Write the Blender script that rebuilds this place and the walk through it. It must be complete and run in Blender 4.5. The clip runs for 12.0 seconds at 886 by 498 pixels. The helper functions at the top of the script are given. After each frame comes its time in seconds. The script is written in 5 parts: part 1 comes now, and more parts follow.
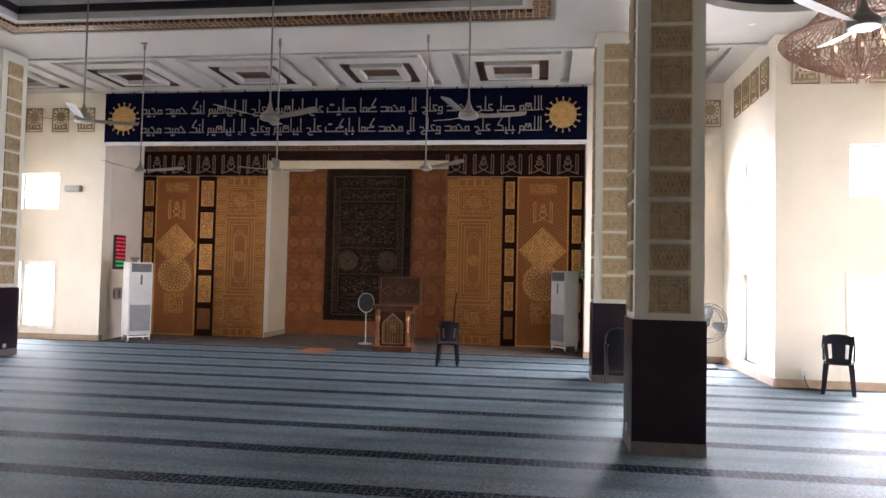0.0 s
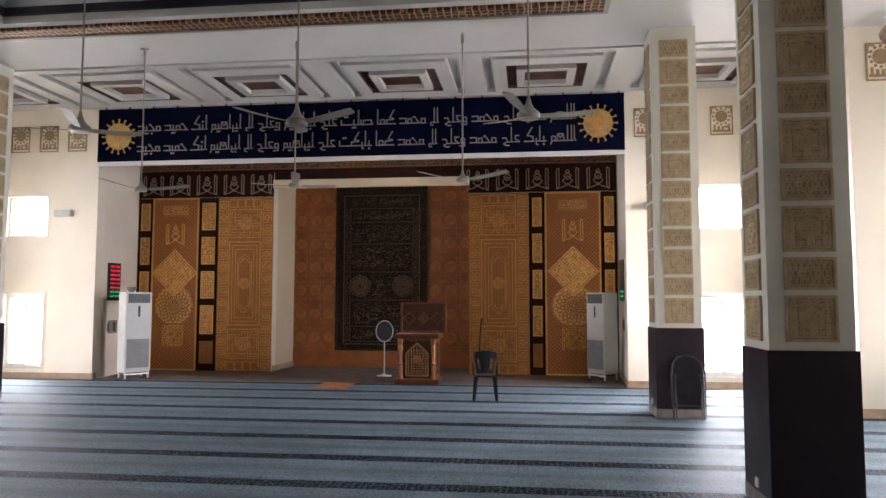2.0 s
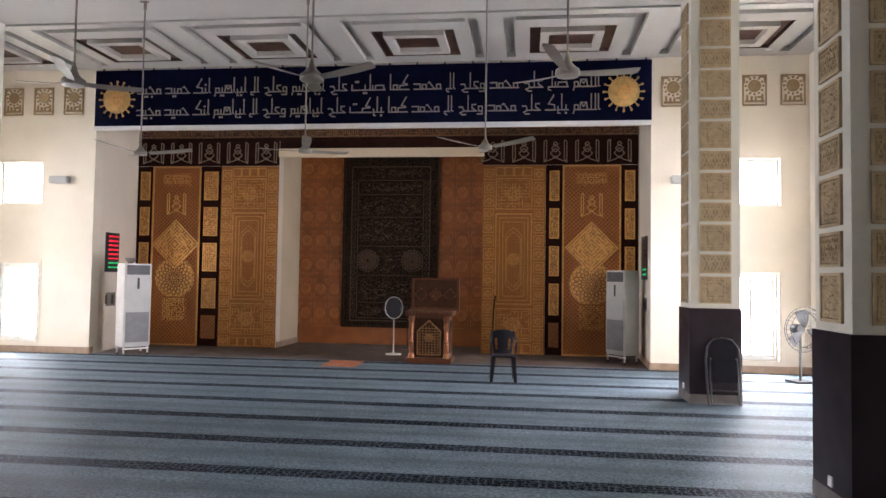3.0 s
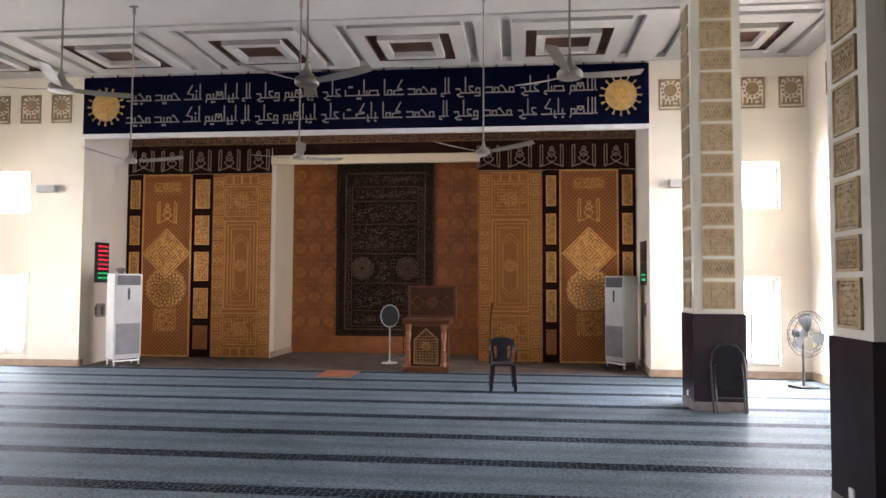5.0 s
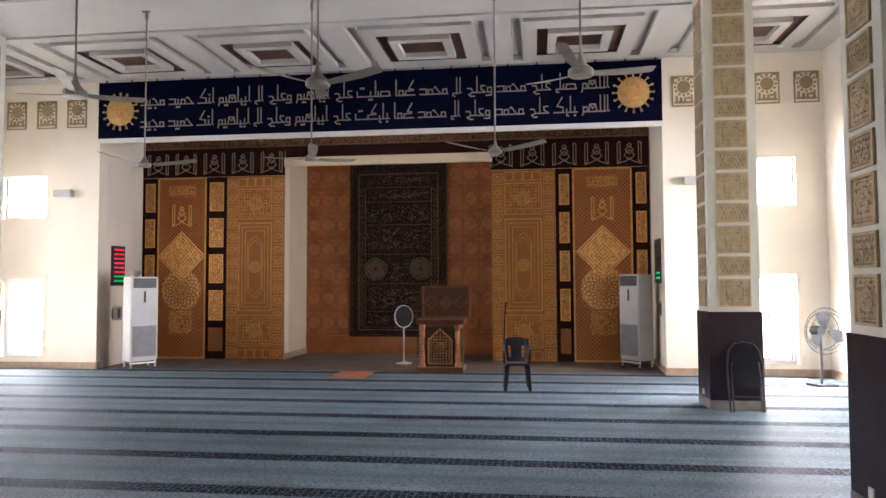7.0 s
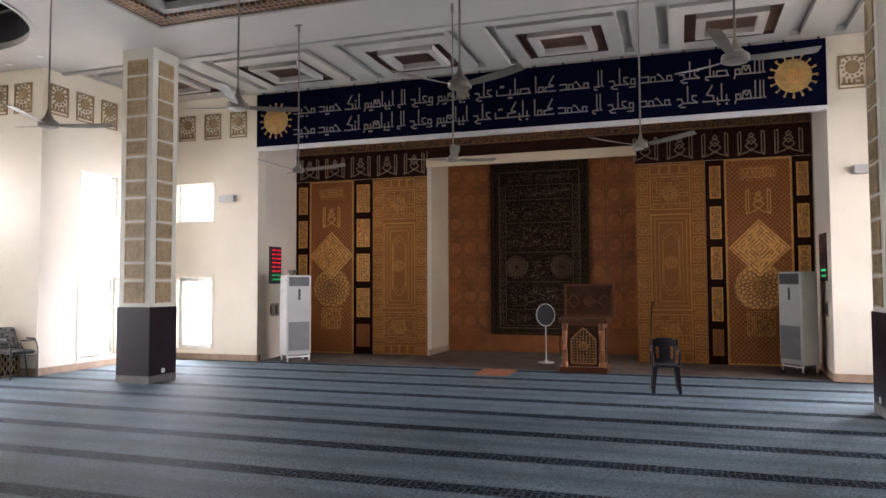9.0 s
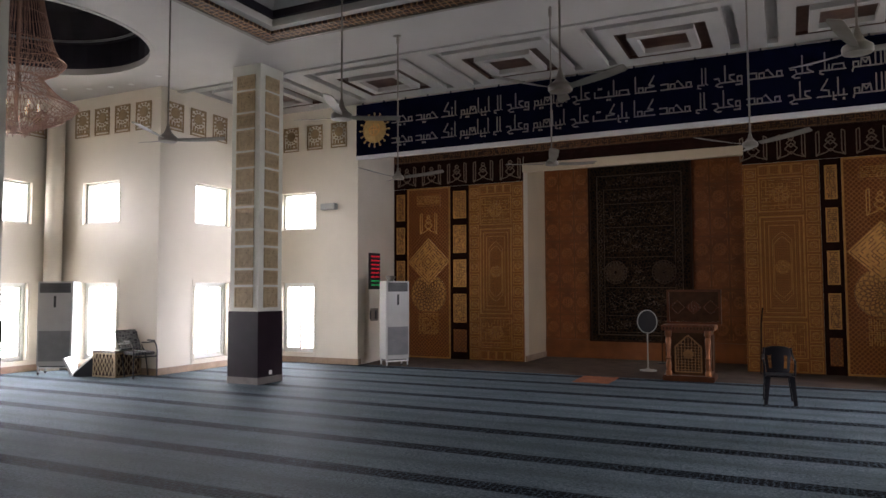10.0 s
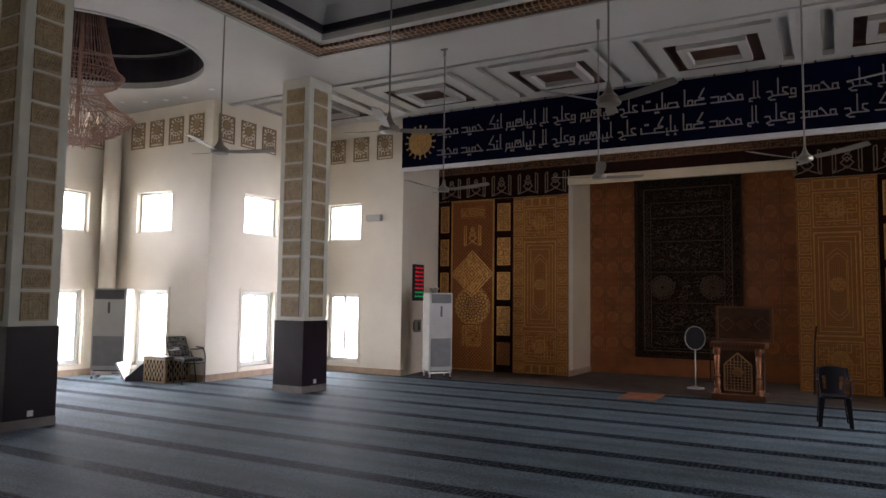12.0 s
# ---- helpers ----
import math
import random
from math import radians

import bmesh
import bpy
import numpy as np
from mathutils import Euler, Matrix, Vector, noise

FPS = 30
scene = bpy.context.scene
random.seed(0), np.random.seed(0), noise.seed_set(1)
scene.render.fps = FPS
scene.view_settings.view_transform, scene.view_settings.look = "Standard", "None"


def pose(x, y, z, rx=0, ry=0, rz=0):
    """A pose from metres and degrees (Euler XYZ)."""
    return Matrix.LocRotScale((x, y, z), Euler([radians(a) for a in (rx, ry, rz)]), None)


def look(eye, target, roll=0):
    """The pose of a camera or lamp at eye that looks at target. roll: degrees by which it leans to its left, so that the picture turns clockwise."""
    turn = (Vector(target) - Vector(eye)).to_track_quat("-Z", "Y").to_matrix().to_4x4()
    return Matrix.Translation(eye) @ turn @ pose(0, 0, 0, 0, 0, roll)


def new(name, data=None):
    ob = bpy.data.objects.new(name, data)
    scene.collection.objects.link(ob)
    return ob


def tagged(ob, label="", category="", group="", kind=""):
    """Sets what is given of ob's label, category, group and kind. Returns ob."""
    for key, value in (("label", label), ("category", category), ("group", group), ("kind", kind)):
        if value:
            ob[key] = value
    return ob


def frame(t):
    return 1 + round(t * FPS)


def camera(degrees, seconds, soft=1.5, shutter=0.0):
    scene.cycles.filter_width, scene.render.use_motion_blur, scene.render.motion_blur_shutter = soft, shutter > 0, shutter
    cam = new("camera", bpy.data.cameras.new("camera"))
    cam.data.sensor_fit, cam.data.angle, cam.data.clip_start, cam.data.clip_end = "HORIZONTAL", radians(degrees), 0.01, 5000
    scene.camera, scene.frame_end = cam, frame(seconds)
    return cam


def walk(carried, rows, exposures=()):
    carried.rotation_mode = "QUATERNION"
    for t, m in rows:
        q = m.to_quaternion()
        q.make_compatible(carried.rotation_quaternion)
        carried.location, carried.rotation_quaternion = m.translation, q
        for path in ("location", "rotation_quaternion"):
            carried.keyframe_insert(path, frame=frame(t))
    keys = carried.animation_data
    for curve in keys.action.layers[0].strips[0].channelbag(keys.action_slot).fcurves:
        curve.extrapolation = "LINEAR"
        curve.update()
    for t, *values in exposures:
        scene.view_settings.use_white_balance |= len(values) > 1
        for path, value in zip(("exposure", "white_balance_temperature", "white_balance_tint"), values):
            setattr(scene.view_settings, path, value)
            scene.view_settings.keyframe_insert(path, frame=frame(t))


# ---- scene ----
cam = camera(63.7, 12.0)
EXPOSURES = [(0, -0.18), (0.7, -0.13), (1.5, -0.18), (3.0, -0.10), (5, 0.02), (8.5, 0.02), (9.0, -0.5), (9.5, -1.1), (10.2, -1.36), (12, -1.46)]
PATH = [
    (0, (4.544, -15.059, 1.602), (4.271, -13.08, 1.682), 1.22),
    (0.3, (4.396, -14.961, 1.625), (4.206, -12.975, 1.762), -1.21),
    (0.5, (4.297, -14.896, 1.641), (4.07, -12.914, 1.787), -1.89),
    (0.8, (4.139, -14.612, 1.637), (3.842, -12.644, 1.827), 0.16),
    (1, (4.033, -14.423, 1.633), (3.756, -12.449, 1.794), 1.92),
    (1.3, (3.908, -14.271, 1.614), (3.601, -12.3, 1.758), 3.25),
    (1.5, (3.825, -14.17, 1.601), (3.522, -12.198, 1.742), 3.19),
    (1.8, (3.69, -14.019, 1.614), (3.439, -12.042, 1.778), 1.35),
    (2, (3.6, -13.919, 1.623), (3.361, -11.938, 1.769), 0.06),
    (2.3, (3.499, -13.721, 1.624), (3.224, -11.743, 1.729), 0.78),
    (2.5, (3.432, -13.59, 1.624), (3.11, -11.616, 1.678), 1.04),
    (2.8, (3.316, -13.41, 1.6), (3.042, -11.429, 1.649), 1.66),
    (3, (3.238, -13.29, 1.585), (3.001, -11.306, 1.669), 0.85),
    (3.2, (3.227, -13.271, 1.587), (3.047, -11.28, 1.652), -0.30),
    (4.8, (3.138, -13.12, 1.601), (2.926, -11.134, 1.706), 0.33),
    (5, (3.127, -13.101, 1.603), (2.913, -11.115, 1.705), 0.27),
    (5.5, (3.138, -13.099, 1.599), (2.916, -11.114, 1.697), 0.08),
    (6, (3.141, -13.101, 1.594), (2.903, -11.118, 1.703), 0.10),
    (6.5, (3.144, -13.085, 1.605), (2.899, -11.103, 1.706), -0.12),
    (6.7, (3.143, -13.087, 1.606), (2.894, -11.105, 1.707), -0.20),
    (8.3, (3.141, -13.099, 1.615), (2.86, -11.122, 1.725), -0.10),
    (8.5, (3.141, -13.101, 1.616), (2.807, -11.132, 1.727), -0.41),
    (8.8, (3.118, -13.095, 1.616), (2.605, -11.164, 1.719), -0.32),
    (9, (3.102, -13.091, 1.617), (2.471, -11.196, 1.714), -0.25),
    (9.2, (3.084, -13.101, 1.614), (2.363, -11.238, 1.722), -0.31),
    (9.5, (3.055, -13.115, 1.611), (2.221, -11.301, 1.728), -0.35),
    (10, (3.029, -13.129, 1.607), (2.158, -11.333, 1.722), -0.20),
    (10.5, (3.024, -13.133, 1.608), (2.147, -11.339, 1.722), 0.02),
    (11, (3.022, -13.138, 1.606), (2.079, -11.378, 1.721), 0.02),
    (11.5, (3.009, -13.14, 1.611), (2.02, -11.408, 1.756), 0.28),
    (12, (3.005, -13.15, 1.616), (2.029, -11.411, 1.763), 0.72),
]
walk(cam, [(t, look(eye, target, roll)) for t, eye, target, roll in PATH], exposures=EXPOSURES)

# ---- light ----
world = bpy.data.worlds.new("sky")
scene.world = world
world.use_nodes = True
wn = world.node_tree
sky = wn.nodes.new("ShaderNodeTexSky")
sky.sky_type, sky.sun_disc = "NISHITA", False
sky.sun_elevation, sky.sun_rotation = radians(50), radians(30)
wn.links.new(sky.outputs[0], wn.nodes["Background"].inputs[0])
wn.nodes["Background"].inputs[1].default_value = 0.12


SKY_TILT = 20


def window_light(x, y, z, w, h, rz, power):
    """Skylight entering one opening; rz turns it to face along -y at 0."""
    d = bpy.data.lights.new("window_light", "AREA")
    d.shape, d.size, d.size_y, d.energy = "RECTANGLE", w, h, power
    d.spread = radians(125)
    d.color = (1.0, 0.962, 1.085)
    ob = new("window_light", d)
    ob.matrix_basis = pose(x, y, z, -90, 0, rz) @ pose(0, 0, 0, SKY_TILT)
    return ob


# ---- materials ----
def mat(name, color, rough=0.6, metal=0.0, var=0.12, scale=6.0, bump=0.15, bscale=60.0, color2=None, spec=0.5, dist=0.004):
    """Painted or plain surface: colour varied at two scales, with fine relief."""
    m = bpy.data.materials.new(name)
    m.use_nodes = True
    nt = m.node_tree
    b = nt.nodes["Principled BSDF"]
    tc = nt.nodes.new("ShaderNodeTexCoord")
    n1 = nt.nodes.new("ShaderNodeTexNoise")
    n1.inputs["Scale"].default_value, n1.inputs["Detail"].default_value = scale, 6
    n2 = nt.nodes.new("ShaderNodeTexNoise")
    n2.inputs["Scale"].default_value, n2.inputs["Detail"].default_value = bscale, 4
    mix = nt.nodes.new("ShaderNodeMix")
    mix.data_type = "RGBA"
    c2 = color2 or tuple(c * (1 - 2.5 * var) for c in color)
    mix.inputs[6].default_value, mix.inputs[7].default_value = (*color, 1), (*c2, 1)
    ramp = nt.nodes.new("ShaderNodeMapRange")
    ramp.inputs[1].default_value, ramp.inputs[2].default_value = 0.35, 0.75
    add = nt.nodes.new("ShaderNodeMath")
    add.operation = "MULTIPLY_ADD"
    add.inputs[1].default_value, add.inputs[2].default_value = 0.25, -0.12
    sm = nt.nodes.new("ShaderNodeMath")
    sm.operation = "ADD"
    L = nt.links.new
    L(tc.outputs["Object"], n1.inputs["Vector"]), L(tc.outputs["Object"], n2.inputs["Vector"])
    L(n2.outputs[0], add.inputs[0]), L(n1.outputs[0], sm.inputs[0]), L(add.outputs[0], sm.inputs[1])
    L(sm.outputs[0], ramp.inputs[0]), L(ramp.outputs[0], mix.inputs[0]), L(mix.outputs[2], b.inputs["Base Color"])
    rr = nt.nodes.new("ShaderNodeMapRange")
    rr.inputs[3].default_value, rr.inputs[4].default_value = max(0.02, rough - 0.1), min(1, rough + 0.1)
    L(n1.outputs[0], rr.inputs[0]), L(rr.outputs[0], b.inputs["Roughness"])
    b.inputs["Metallic"].default_value = metal
    b.inputs["Specular IOR Level"].default_value = spec
    if bump:
        bp = nt.nodes.new("ShaderNodeBump")
        bp.inputs["Strength"].default_value, bp.inputs["Distance"].default_value = bump, dist
        L(n2.outputs[0], bp.inputs["Height"]), L(bp.outputs[0], b.inputs["Normal"])
    return m


def glow(name, color, strength):
    m = bpy.data.materials.new(name)
    m.use_nodes = True
    b = m.node_tree.nodes["Principled BSDF"]
    b.inputs["Base Color"].default_value = (*color, 1)
    b.inputs["Emission Color"].default_value, b.inputs["Emission Strength"].default_value = (*color, 1), strength
    return m


def math_node(nt, op, a, b=0.0):
    n = nt.nodes.new("ShaderNodeMath")
    n.operation = op
    for i, v in enumerate((a, b)):
        if isinstance(v, (int, float)):
            n.inputs[i].default_value = v
        else:
            nt.links.new(v, n.inputs[i])
    return n.outputs[0]


STRIPE_Y, STRIPE_STEP, STRIPE_HALF = -7.62, 1.077, 0.12


def carpet_material():
    """Blue-grey woven carpet with dark patterned rows at an even step."""
    m = bpy.data.materials.new("striped_carpet")
    m.use_nodes = True
    nt = m.node_tree
    b = nt.nodes["Principled BSDF"]
    L = nt.links.new
    tc = nt.nodes.new("ShaderNodeTexCoord")
    sx = nt.nodes.new("ShaderNodeSeparateXYZ")
    L(tc.outputs["Object"], sx.inputs[0])
    x, y = sx.outputs[0], sx.outputs[1]
    wob = nt.nodes.new("ShaderNodeTexNoise")
    wob.inputs["Scale"].default_value = 0.6
    L(tc.outputs["Object"], wob.inputs["Vector"])
    yy = math_node(nt, "ADD", math_node(nt, "MULTIPLY", math_node(nt, "SUBTRACT", wob.outputs[0], 0.5), 0.05), y)
    u = math_node(nt, "DIVIDE", math_node(nt, "SUBTRACT", yy, STRIPE_Y + 0.0), STRIPE_STEP)
    d = math_node(nt, "ABSOLUTE", math_node(nt, "SUBTRACT", u, math_node(nt, "ROUND", u)))
    dist = math_node(nt, "MULTIPLY", d, STRIPE_STEP)
    band = nt.nodes.new("ShaderNodeMapRange")
    band.inputs[1].default_value, band.inputs[2].default_value = STRIPE_HALF + 0.012, STRIPE_HALF - 0.012
    L(dist, band.inputs[0])
    # woven scroll figure inside the rows
    vor = nt.nodes.new("ShaderNodeTexVoronoi")
    vor.feature = "DISTANCE_TO_EDGE"
    vor.inputs["Scale"].default_value, vor.inputs["Randomness"].default_value = 17.0, 0.25
    sw = nt.nodes.new("ShaderNodeTexNoise")
    sw.inputs["Scale"].default_value, sw.inputs["Detail"].default_value = 16.0, 2
    L(tc.outputs["Object"], sw.inputs["Vector"])
    swirl = nt.nodes.new("ShaderNodeVectorMath")
    swirl.operation = "MULTIPLY_ADD"
    swirl.inputs[1].default_value = (0.10, 0.10, 0.0)
    L(sw.outputs["Color"], swirl.inputs[0]), L(tc.outputs["Object"], swirl.inputs[2])
    L(swirl.outputs[0], vor.inputs["Vector"])
    fig = nt.nodes.new("ShaderNodeMapRange")
    fig.inputs[1].default_value, fig.inputs[2].default_value = 0.11, 0.06
    L(vor.outputs[0], fig.inputs[0])
    dark = nt.nodes.new("ShaderNodeMix")
    dark.data_type = "RGBA"
    dark.inputs[6].default_value, dark.inputs[7].default_value = (0.003, 0.004, 0.006, 1), (0.070, 0.102, 0.132, 1)
    L(fig.outputs[0], dark.inputs[0])
    # ground: fine vine lines on blue-grey
    vor2 = nt.nodes.new("ShaderNodeTexVoronoi")
    vor2.feature = "DISTANCE_TO_EDGE"
    vor2.inputs["Scale"].default_value = 21.0
    L(swirl.outputs[0], vor2.inputs["Vector"])
    vine = nt.nodes.new("ShaderNodeMapRange")
    vine.inputs[1].default_value, vine.inputs[2].default_value = 0.07, 0.02
    L(vor2.outputs[0], vine.inputs[0])
    n1 = nt.nodes.new("ShaderNodeTexNoise")
    n1.inputs["Scale"].default_value, n1.inputs["Detail"].default_value = 2.2, 10
    L(tc.outputs["Object"], n1.inputs["Vector"])
    n2 = nt.nodes.new("ShaderNodeTexNoise")
    n2.inputs["Scale"].default_value, n2.inputs["Detail"].default_value = 160, 3
    L(tc.outputs["Object"], n2.inputs["Vector"])
    g1 = nt.nodes.new("ShaderNodeMix")
    g1.data_type = "RGBA"
    g1.inputs[6].default_value, g1.inputs[7].default_value = (0.080, 0.105, 0.124, 1), (0.215, 0.262, 0.298, 1)
    n3 = nt.nodes.new("ShaderNodeTexNoise")
    n3.inputs["Scale"].default_value, n3.inputs["Detail"].default_value = 38, 4
    L(tc.outputs["Object"], n3.inputs["Vector"])
    stretch = nt.nodes.new("ShaderNodeMapping")
    stretch.inputs["Scale"].default_value = (0.7, 9.0, 1.0)
    streak = nt.nodes.new("ShaderNodeTexNoise")
    streak.inputs["Scale"].default_value, streak.inputs["Detail"].default_value = 1.0, 5
    L(tc.outputs["Object"], stretch.inputs[0]), L(stretch.outputs[0], streak.inputs["Vector"])
    tone = math_node(nt, "ADD", math_node(nt, "MULTIPLY", n1.outputs[0], 0.7), math_node(nt, "MULTIPLY", streak.outputs[0], 0.9))
    tone = math_node(nt, "ADD", tone, math_node(nt, "MULTIPLY", n3.outputs[0], 2.3))
    L(math_node(nt, "SUBTRACT", tone, 1.45), g1.inputs[0])
    g2 = nt.nodes.new("ShaderNodeMix")
    g2.data_type = "RGBA"
    g2.inputs[7].default_value = (0.045, 0.066, 0.08, 1)
    L(math_node(nt, "MULTIPLY", vine.outputs[0], 0.6), g2.inputs[0]), L(g1.outputs[2], g2.inputs[6])
    # a soft darker border line midway between the rows
    mid = nt.nodes.new("ShaderNodeMapRange")
    mid.inputs[1].default_value, mid.inputs[2].default_value = STRIPE_STEP * 0.33, STRIPE_STEP * 0.5
    L(dist, mid.inputs[0])
    g3 = nt.nodes.new("ShaderNodeMix")
    g3.data_type = "RGBA"
    g3.inputs[7].default_value = (0.080, 0.108, 0.122, 1)
    L(math_node(nt, "MULTIPLY", mid.outputs[0], 0.62), g3.inputs[0]), L(g2.outputs[2], g3.inputs[6])
    fin = nt.nodes.new("ShaderNodeMix")
    fin.data_type = "RGBA"
    L(band.outputs[0], fin.inputs[0]), L(g3.outputs[2], fin.inputs[6]), L(dark.outputs[2], fin.inputs[7])
    L(fin.outputs[2], b.inputs["Base Color"])
    b.inputs["Roughness"].default_value = 0.62
    b.inputs["Specular IOR Level"].default_value = 0.02
    bp = nt.nodes.new("ShaderNodeBump")
    bp.inputs["Strength"].default_value, bp.inputs["Distance"].default_value = 0.8, 0.010
    hsum = math_node(nt, "SUBTRACT", n2.outputs[0], math_node(nt, "MULTIPLY", vine.outputs[0], 0.6))
    L(hsum, bp.inputs["Height"]), L(bp.outputs[0], b.inputs["Normal"])
    return m


def carved(name, lo, hi, scale, metal=0.35, rough=0.45, depth=0.012, rand=0.25, turn=0, spec=0.5):
    """Gilded carved surface: a fine repeating relief, darker in its hollows, with patina."""
    m = bpy.data.materials.new(name)
    m.use_nodes = True
    nt = m.node_tree
    b = nt.nodes["Principled BSDF"]
    L = nt.links.new
    tc = nt.nodes.new("ShaderNodeTexCoord")
    v = nt.nodes.new("ShaderNodeTexVoronoi")
    v.feature = "DISTANCE_TO_EDGE"
    v.inputs["Scale"].default_value, v.inputs["Randomness"].default_value = scale, rand
    mp = nt.nodes.new("ShaderNodeMapping")
    mp.inputs["Rotation"].default_value[1] = radians(turn)
    b.inputs["Specular IOR Level"].default_value = spec
    L(tc.outputs["Object"], mp.inputs[0]), L(mp.outputs[0], v.inputs["Vector"])
    e = nt.nodes.new("ShaderNodeMapRange")
    e.inputs[1].default_value, e.inputs[2].default_value = 0.04, 0.16
    L(v.outputs[0], e.inputs[0])
    n = nt.nodes.new("ShaderNodeTexNoise")
    n.inputs["Scale"].default_value, n.inputs["Detail"].default_value = 2.2, 8
    L(tc.outputs["Object"], n.inputs["Vector"])
    n2 = nt.nodes.new("ShaderNodeTexNoise")
    n2.inputs["Scale"].default_value, n2.inputs["Detail"].default_value = scale * 7, 4
    L(tc.outputs["Object"], n2.inputs["Vector"])
    mix = nt.nodes.new("ShaderNodeMix")
    mix.data_type = "RGBA"
    mix.inputs[6].default_value, mix.inputs[7].default_value = (*hi, 1), (*lo, 1)
    f = math_node(nt, "ADD", math_node(nt, "MULTIPLY", e.outputs[0], 0.85), math_node(nt, "MULTIPLY", n.outputs[0], 0.3))
    L(f, mix.inputs[0]), L(mix.outputs[2], b.inputs["Base Color"])
    b.inputs["Metallic"].default_value = metal
    rr = nt.nodes.new("ShaderNodeMapRange")
    rr.inputs[3].default_value, rr.inputs[4].default_value = rough - 0.1, rough + 0.2
    L(n2.outputs[0], rr.inputs[0]), L(rr.outputs[0], b.inputs["Roughness"])
    bp = nt.nodes.new("ShaderNodeBump")
    bp.inputs["Strength"].default_value, bp.inputs["Distance"].default_value = 0.8, depth
    hh = math_node(nt, "SUBTRACT", math_node(nt, "MULTIPLY", n2.outputs[0], 0.4), e.outputs[0])
    L(hh, bp.inputs["Height"]), L(bp.outputs[0], b.inputs["Normal"])
    return m


def glass_material():
    m = bpy.data.materials.new("window_glass")
    m.use_nodes = True
    b = m.node_tree.nodes["Principled BSDF"]
    b.inputs["Base Color"].default_value = (0.95, 0.98, 0.97, 1)
    b.inputs["Roughness"].default_value, b.inputs["Transmission Weight"].default_value, b.inputs["IOR"].default_value = 0.02, 1.0, 1.02
    return m


M_CARPET = carpet_material()
# recess carpet: the brown includes dim light and reflection of the gold wall
M_RECESS = mat("recess_carpet", (0.12, 0.080, 0.057), 0.9, var=0.15, scale=3, bump=0.5, bscale=150)
M_WALL = mat("cream_wall_paint", (0.72, 0.655, 0.55), 0.55, var=0.035, scale=1.2, bump=0.08, bscale=90)
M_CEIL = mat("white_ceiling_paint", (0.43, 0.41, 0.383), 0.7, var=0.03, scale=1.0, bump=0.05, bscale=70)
M_BASE = mat("tan_skirting_stone", (0.36, 0.25, 0.17), 0.4, var=0.12, scale=8, bump=0.05)
M_DADO = mat("dark_dado_laminate", (0.017, 0.010, 0.015), 0.36, var=0.15, scale=4, bump=0.03, bscale=200, spec=0.2)
M_COL = mat("column_paint", (0.56, 0.55, 0.48), 0.5, var=0.04, scale=2, bump=0.06)
M_PLAQUE = mat("carved_tan_plaque", (0.42, 0.315, 0.18), 0.55, var=0.12, scale=10, bump=0.2, bscale=120)
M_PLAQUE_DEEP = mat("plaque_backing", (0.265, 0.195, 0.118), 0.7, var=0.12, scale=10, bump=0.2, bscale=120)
M_BROWN = mat("brown_cornice_wood", (0.075, 0.028, 0.014), 0.5, var=0.15, scale=5, bump=0.1, bscale=60)
M_FRIEZE = mat("dark_brown_frieze", (0.026, 0.0085, 0.006), 0.6, var=0.15, scale=5, bump=0.1, spec=0.06)
M_NAVY = mat("navy_banner_board", (0.0020, 0.0029, 0.014), 0.8, var=0.1, scale=3, bump=0.05, bscale=120, spec=0.02)
M_LETTER = mat("pale_lettering", (0.21, 0.18, 0.148), 0.5, var=0.05, bump=0)
M_GOLD = carved("carved_gold_panel", (0.21, 0.064, 0.013), (0.47, 0.18, 0.041), 16.0, metal=0.25, turn=45)
M_GOLD_FINE = carved("fine_gold_fret", (0.25, 0.086, 0.018), (0.52, 0.215, 0.05), 30.0, metal=0.2)
M_GOLD_EDGE = mat("gold_moulding", (0.60, 0.29, 0.08), 0.38, metal=0.45, var=0.12, scale=12, bump=0.1, bscale=90)
M_GOLD_BRIGHT = mat("bright_gold_relief", (0.64, 0.32, 0.088), 0.33, metal=0.4, var=0.12, scale=14, bump=0.15, bscale=80)
M_CORNICE = carved("pierced_gold_cornice", (0.045, 0.019, 0.009), (0.40, 0.215, 0.10), 10.0, depth=0.02)
M_BLACK = carved("black_cloth_embroidery", (0.008, 0.005, 0.004), (0.050, 0.026, 0.012), 14.0, metal=0.0, rough=0.7, rand=1.0, spec=0.15)
M_BLACK_TRIM = mat("dull_gold_thread", (0.105, 0.058, 0.032), 0.5, metal=0.3, var=0.2, scale=20, bump=0.3)
M_WHITE = mat("white_enamel", (0.62, 0.62, 0.60), 0.35, var=0.03, bump=0)
M_CASE = mat("aged_white_case", (0.39, 0.385, 0.362), 0.4, var=0.05, scale=3, bump=0.02)
M_GREY = mat("grey_grille", (0.17, 0.172, 0.175), 0.5, var=0.08, bump=0)
M_DARK = mat("dark_plastic", (0.02, 0.02, 0.023), 0.4, var=0.1, bump=0.05)
M_CHAIR = mat("navy_plastic", (0.009, 0.009, 0.015), 0.35, var=0.1, bump=0.05, spec=0.3)
M_ALU = mat("white_aluminium", (0.80, 0.80, 0.77), 0.35, metal=0.1, var=0.04, bump=0)
M_STEEL = mat("brushed_steel", (0.55, 0.55, 0.55), 0.3, metal=0.9, var=0.06, bump=0)
M_FAN = mat("fan_enamel", (0.20, 0.178, 0.148), 0.4, var=0.05, bump=0)
M_WOOD = mat("varnished_wood", (0.085, 0.026, 0.009), 0.34, var=0.2, scale=7, bump=0.1, bscale=40, color2=(0.05, 0.016, 0.006), spec=0.3)
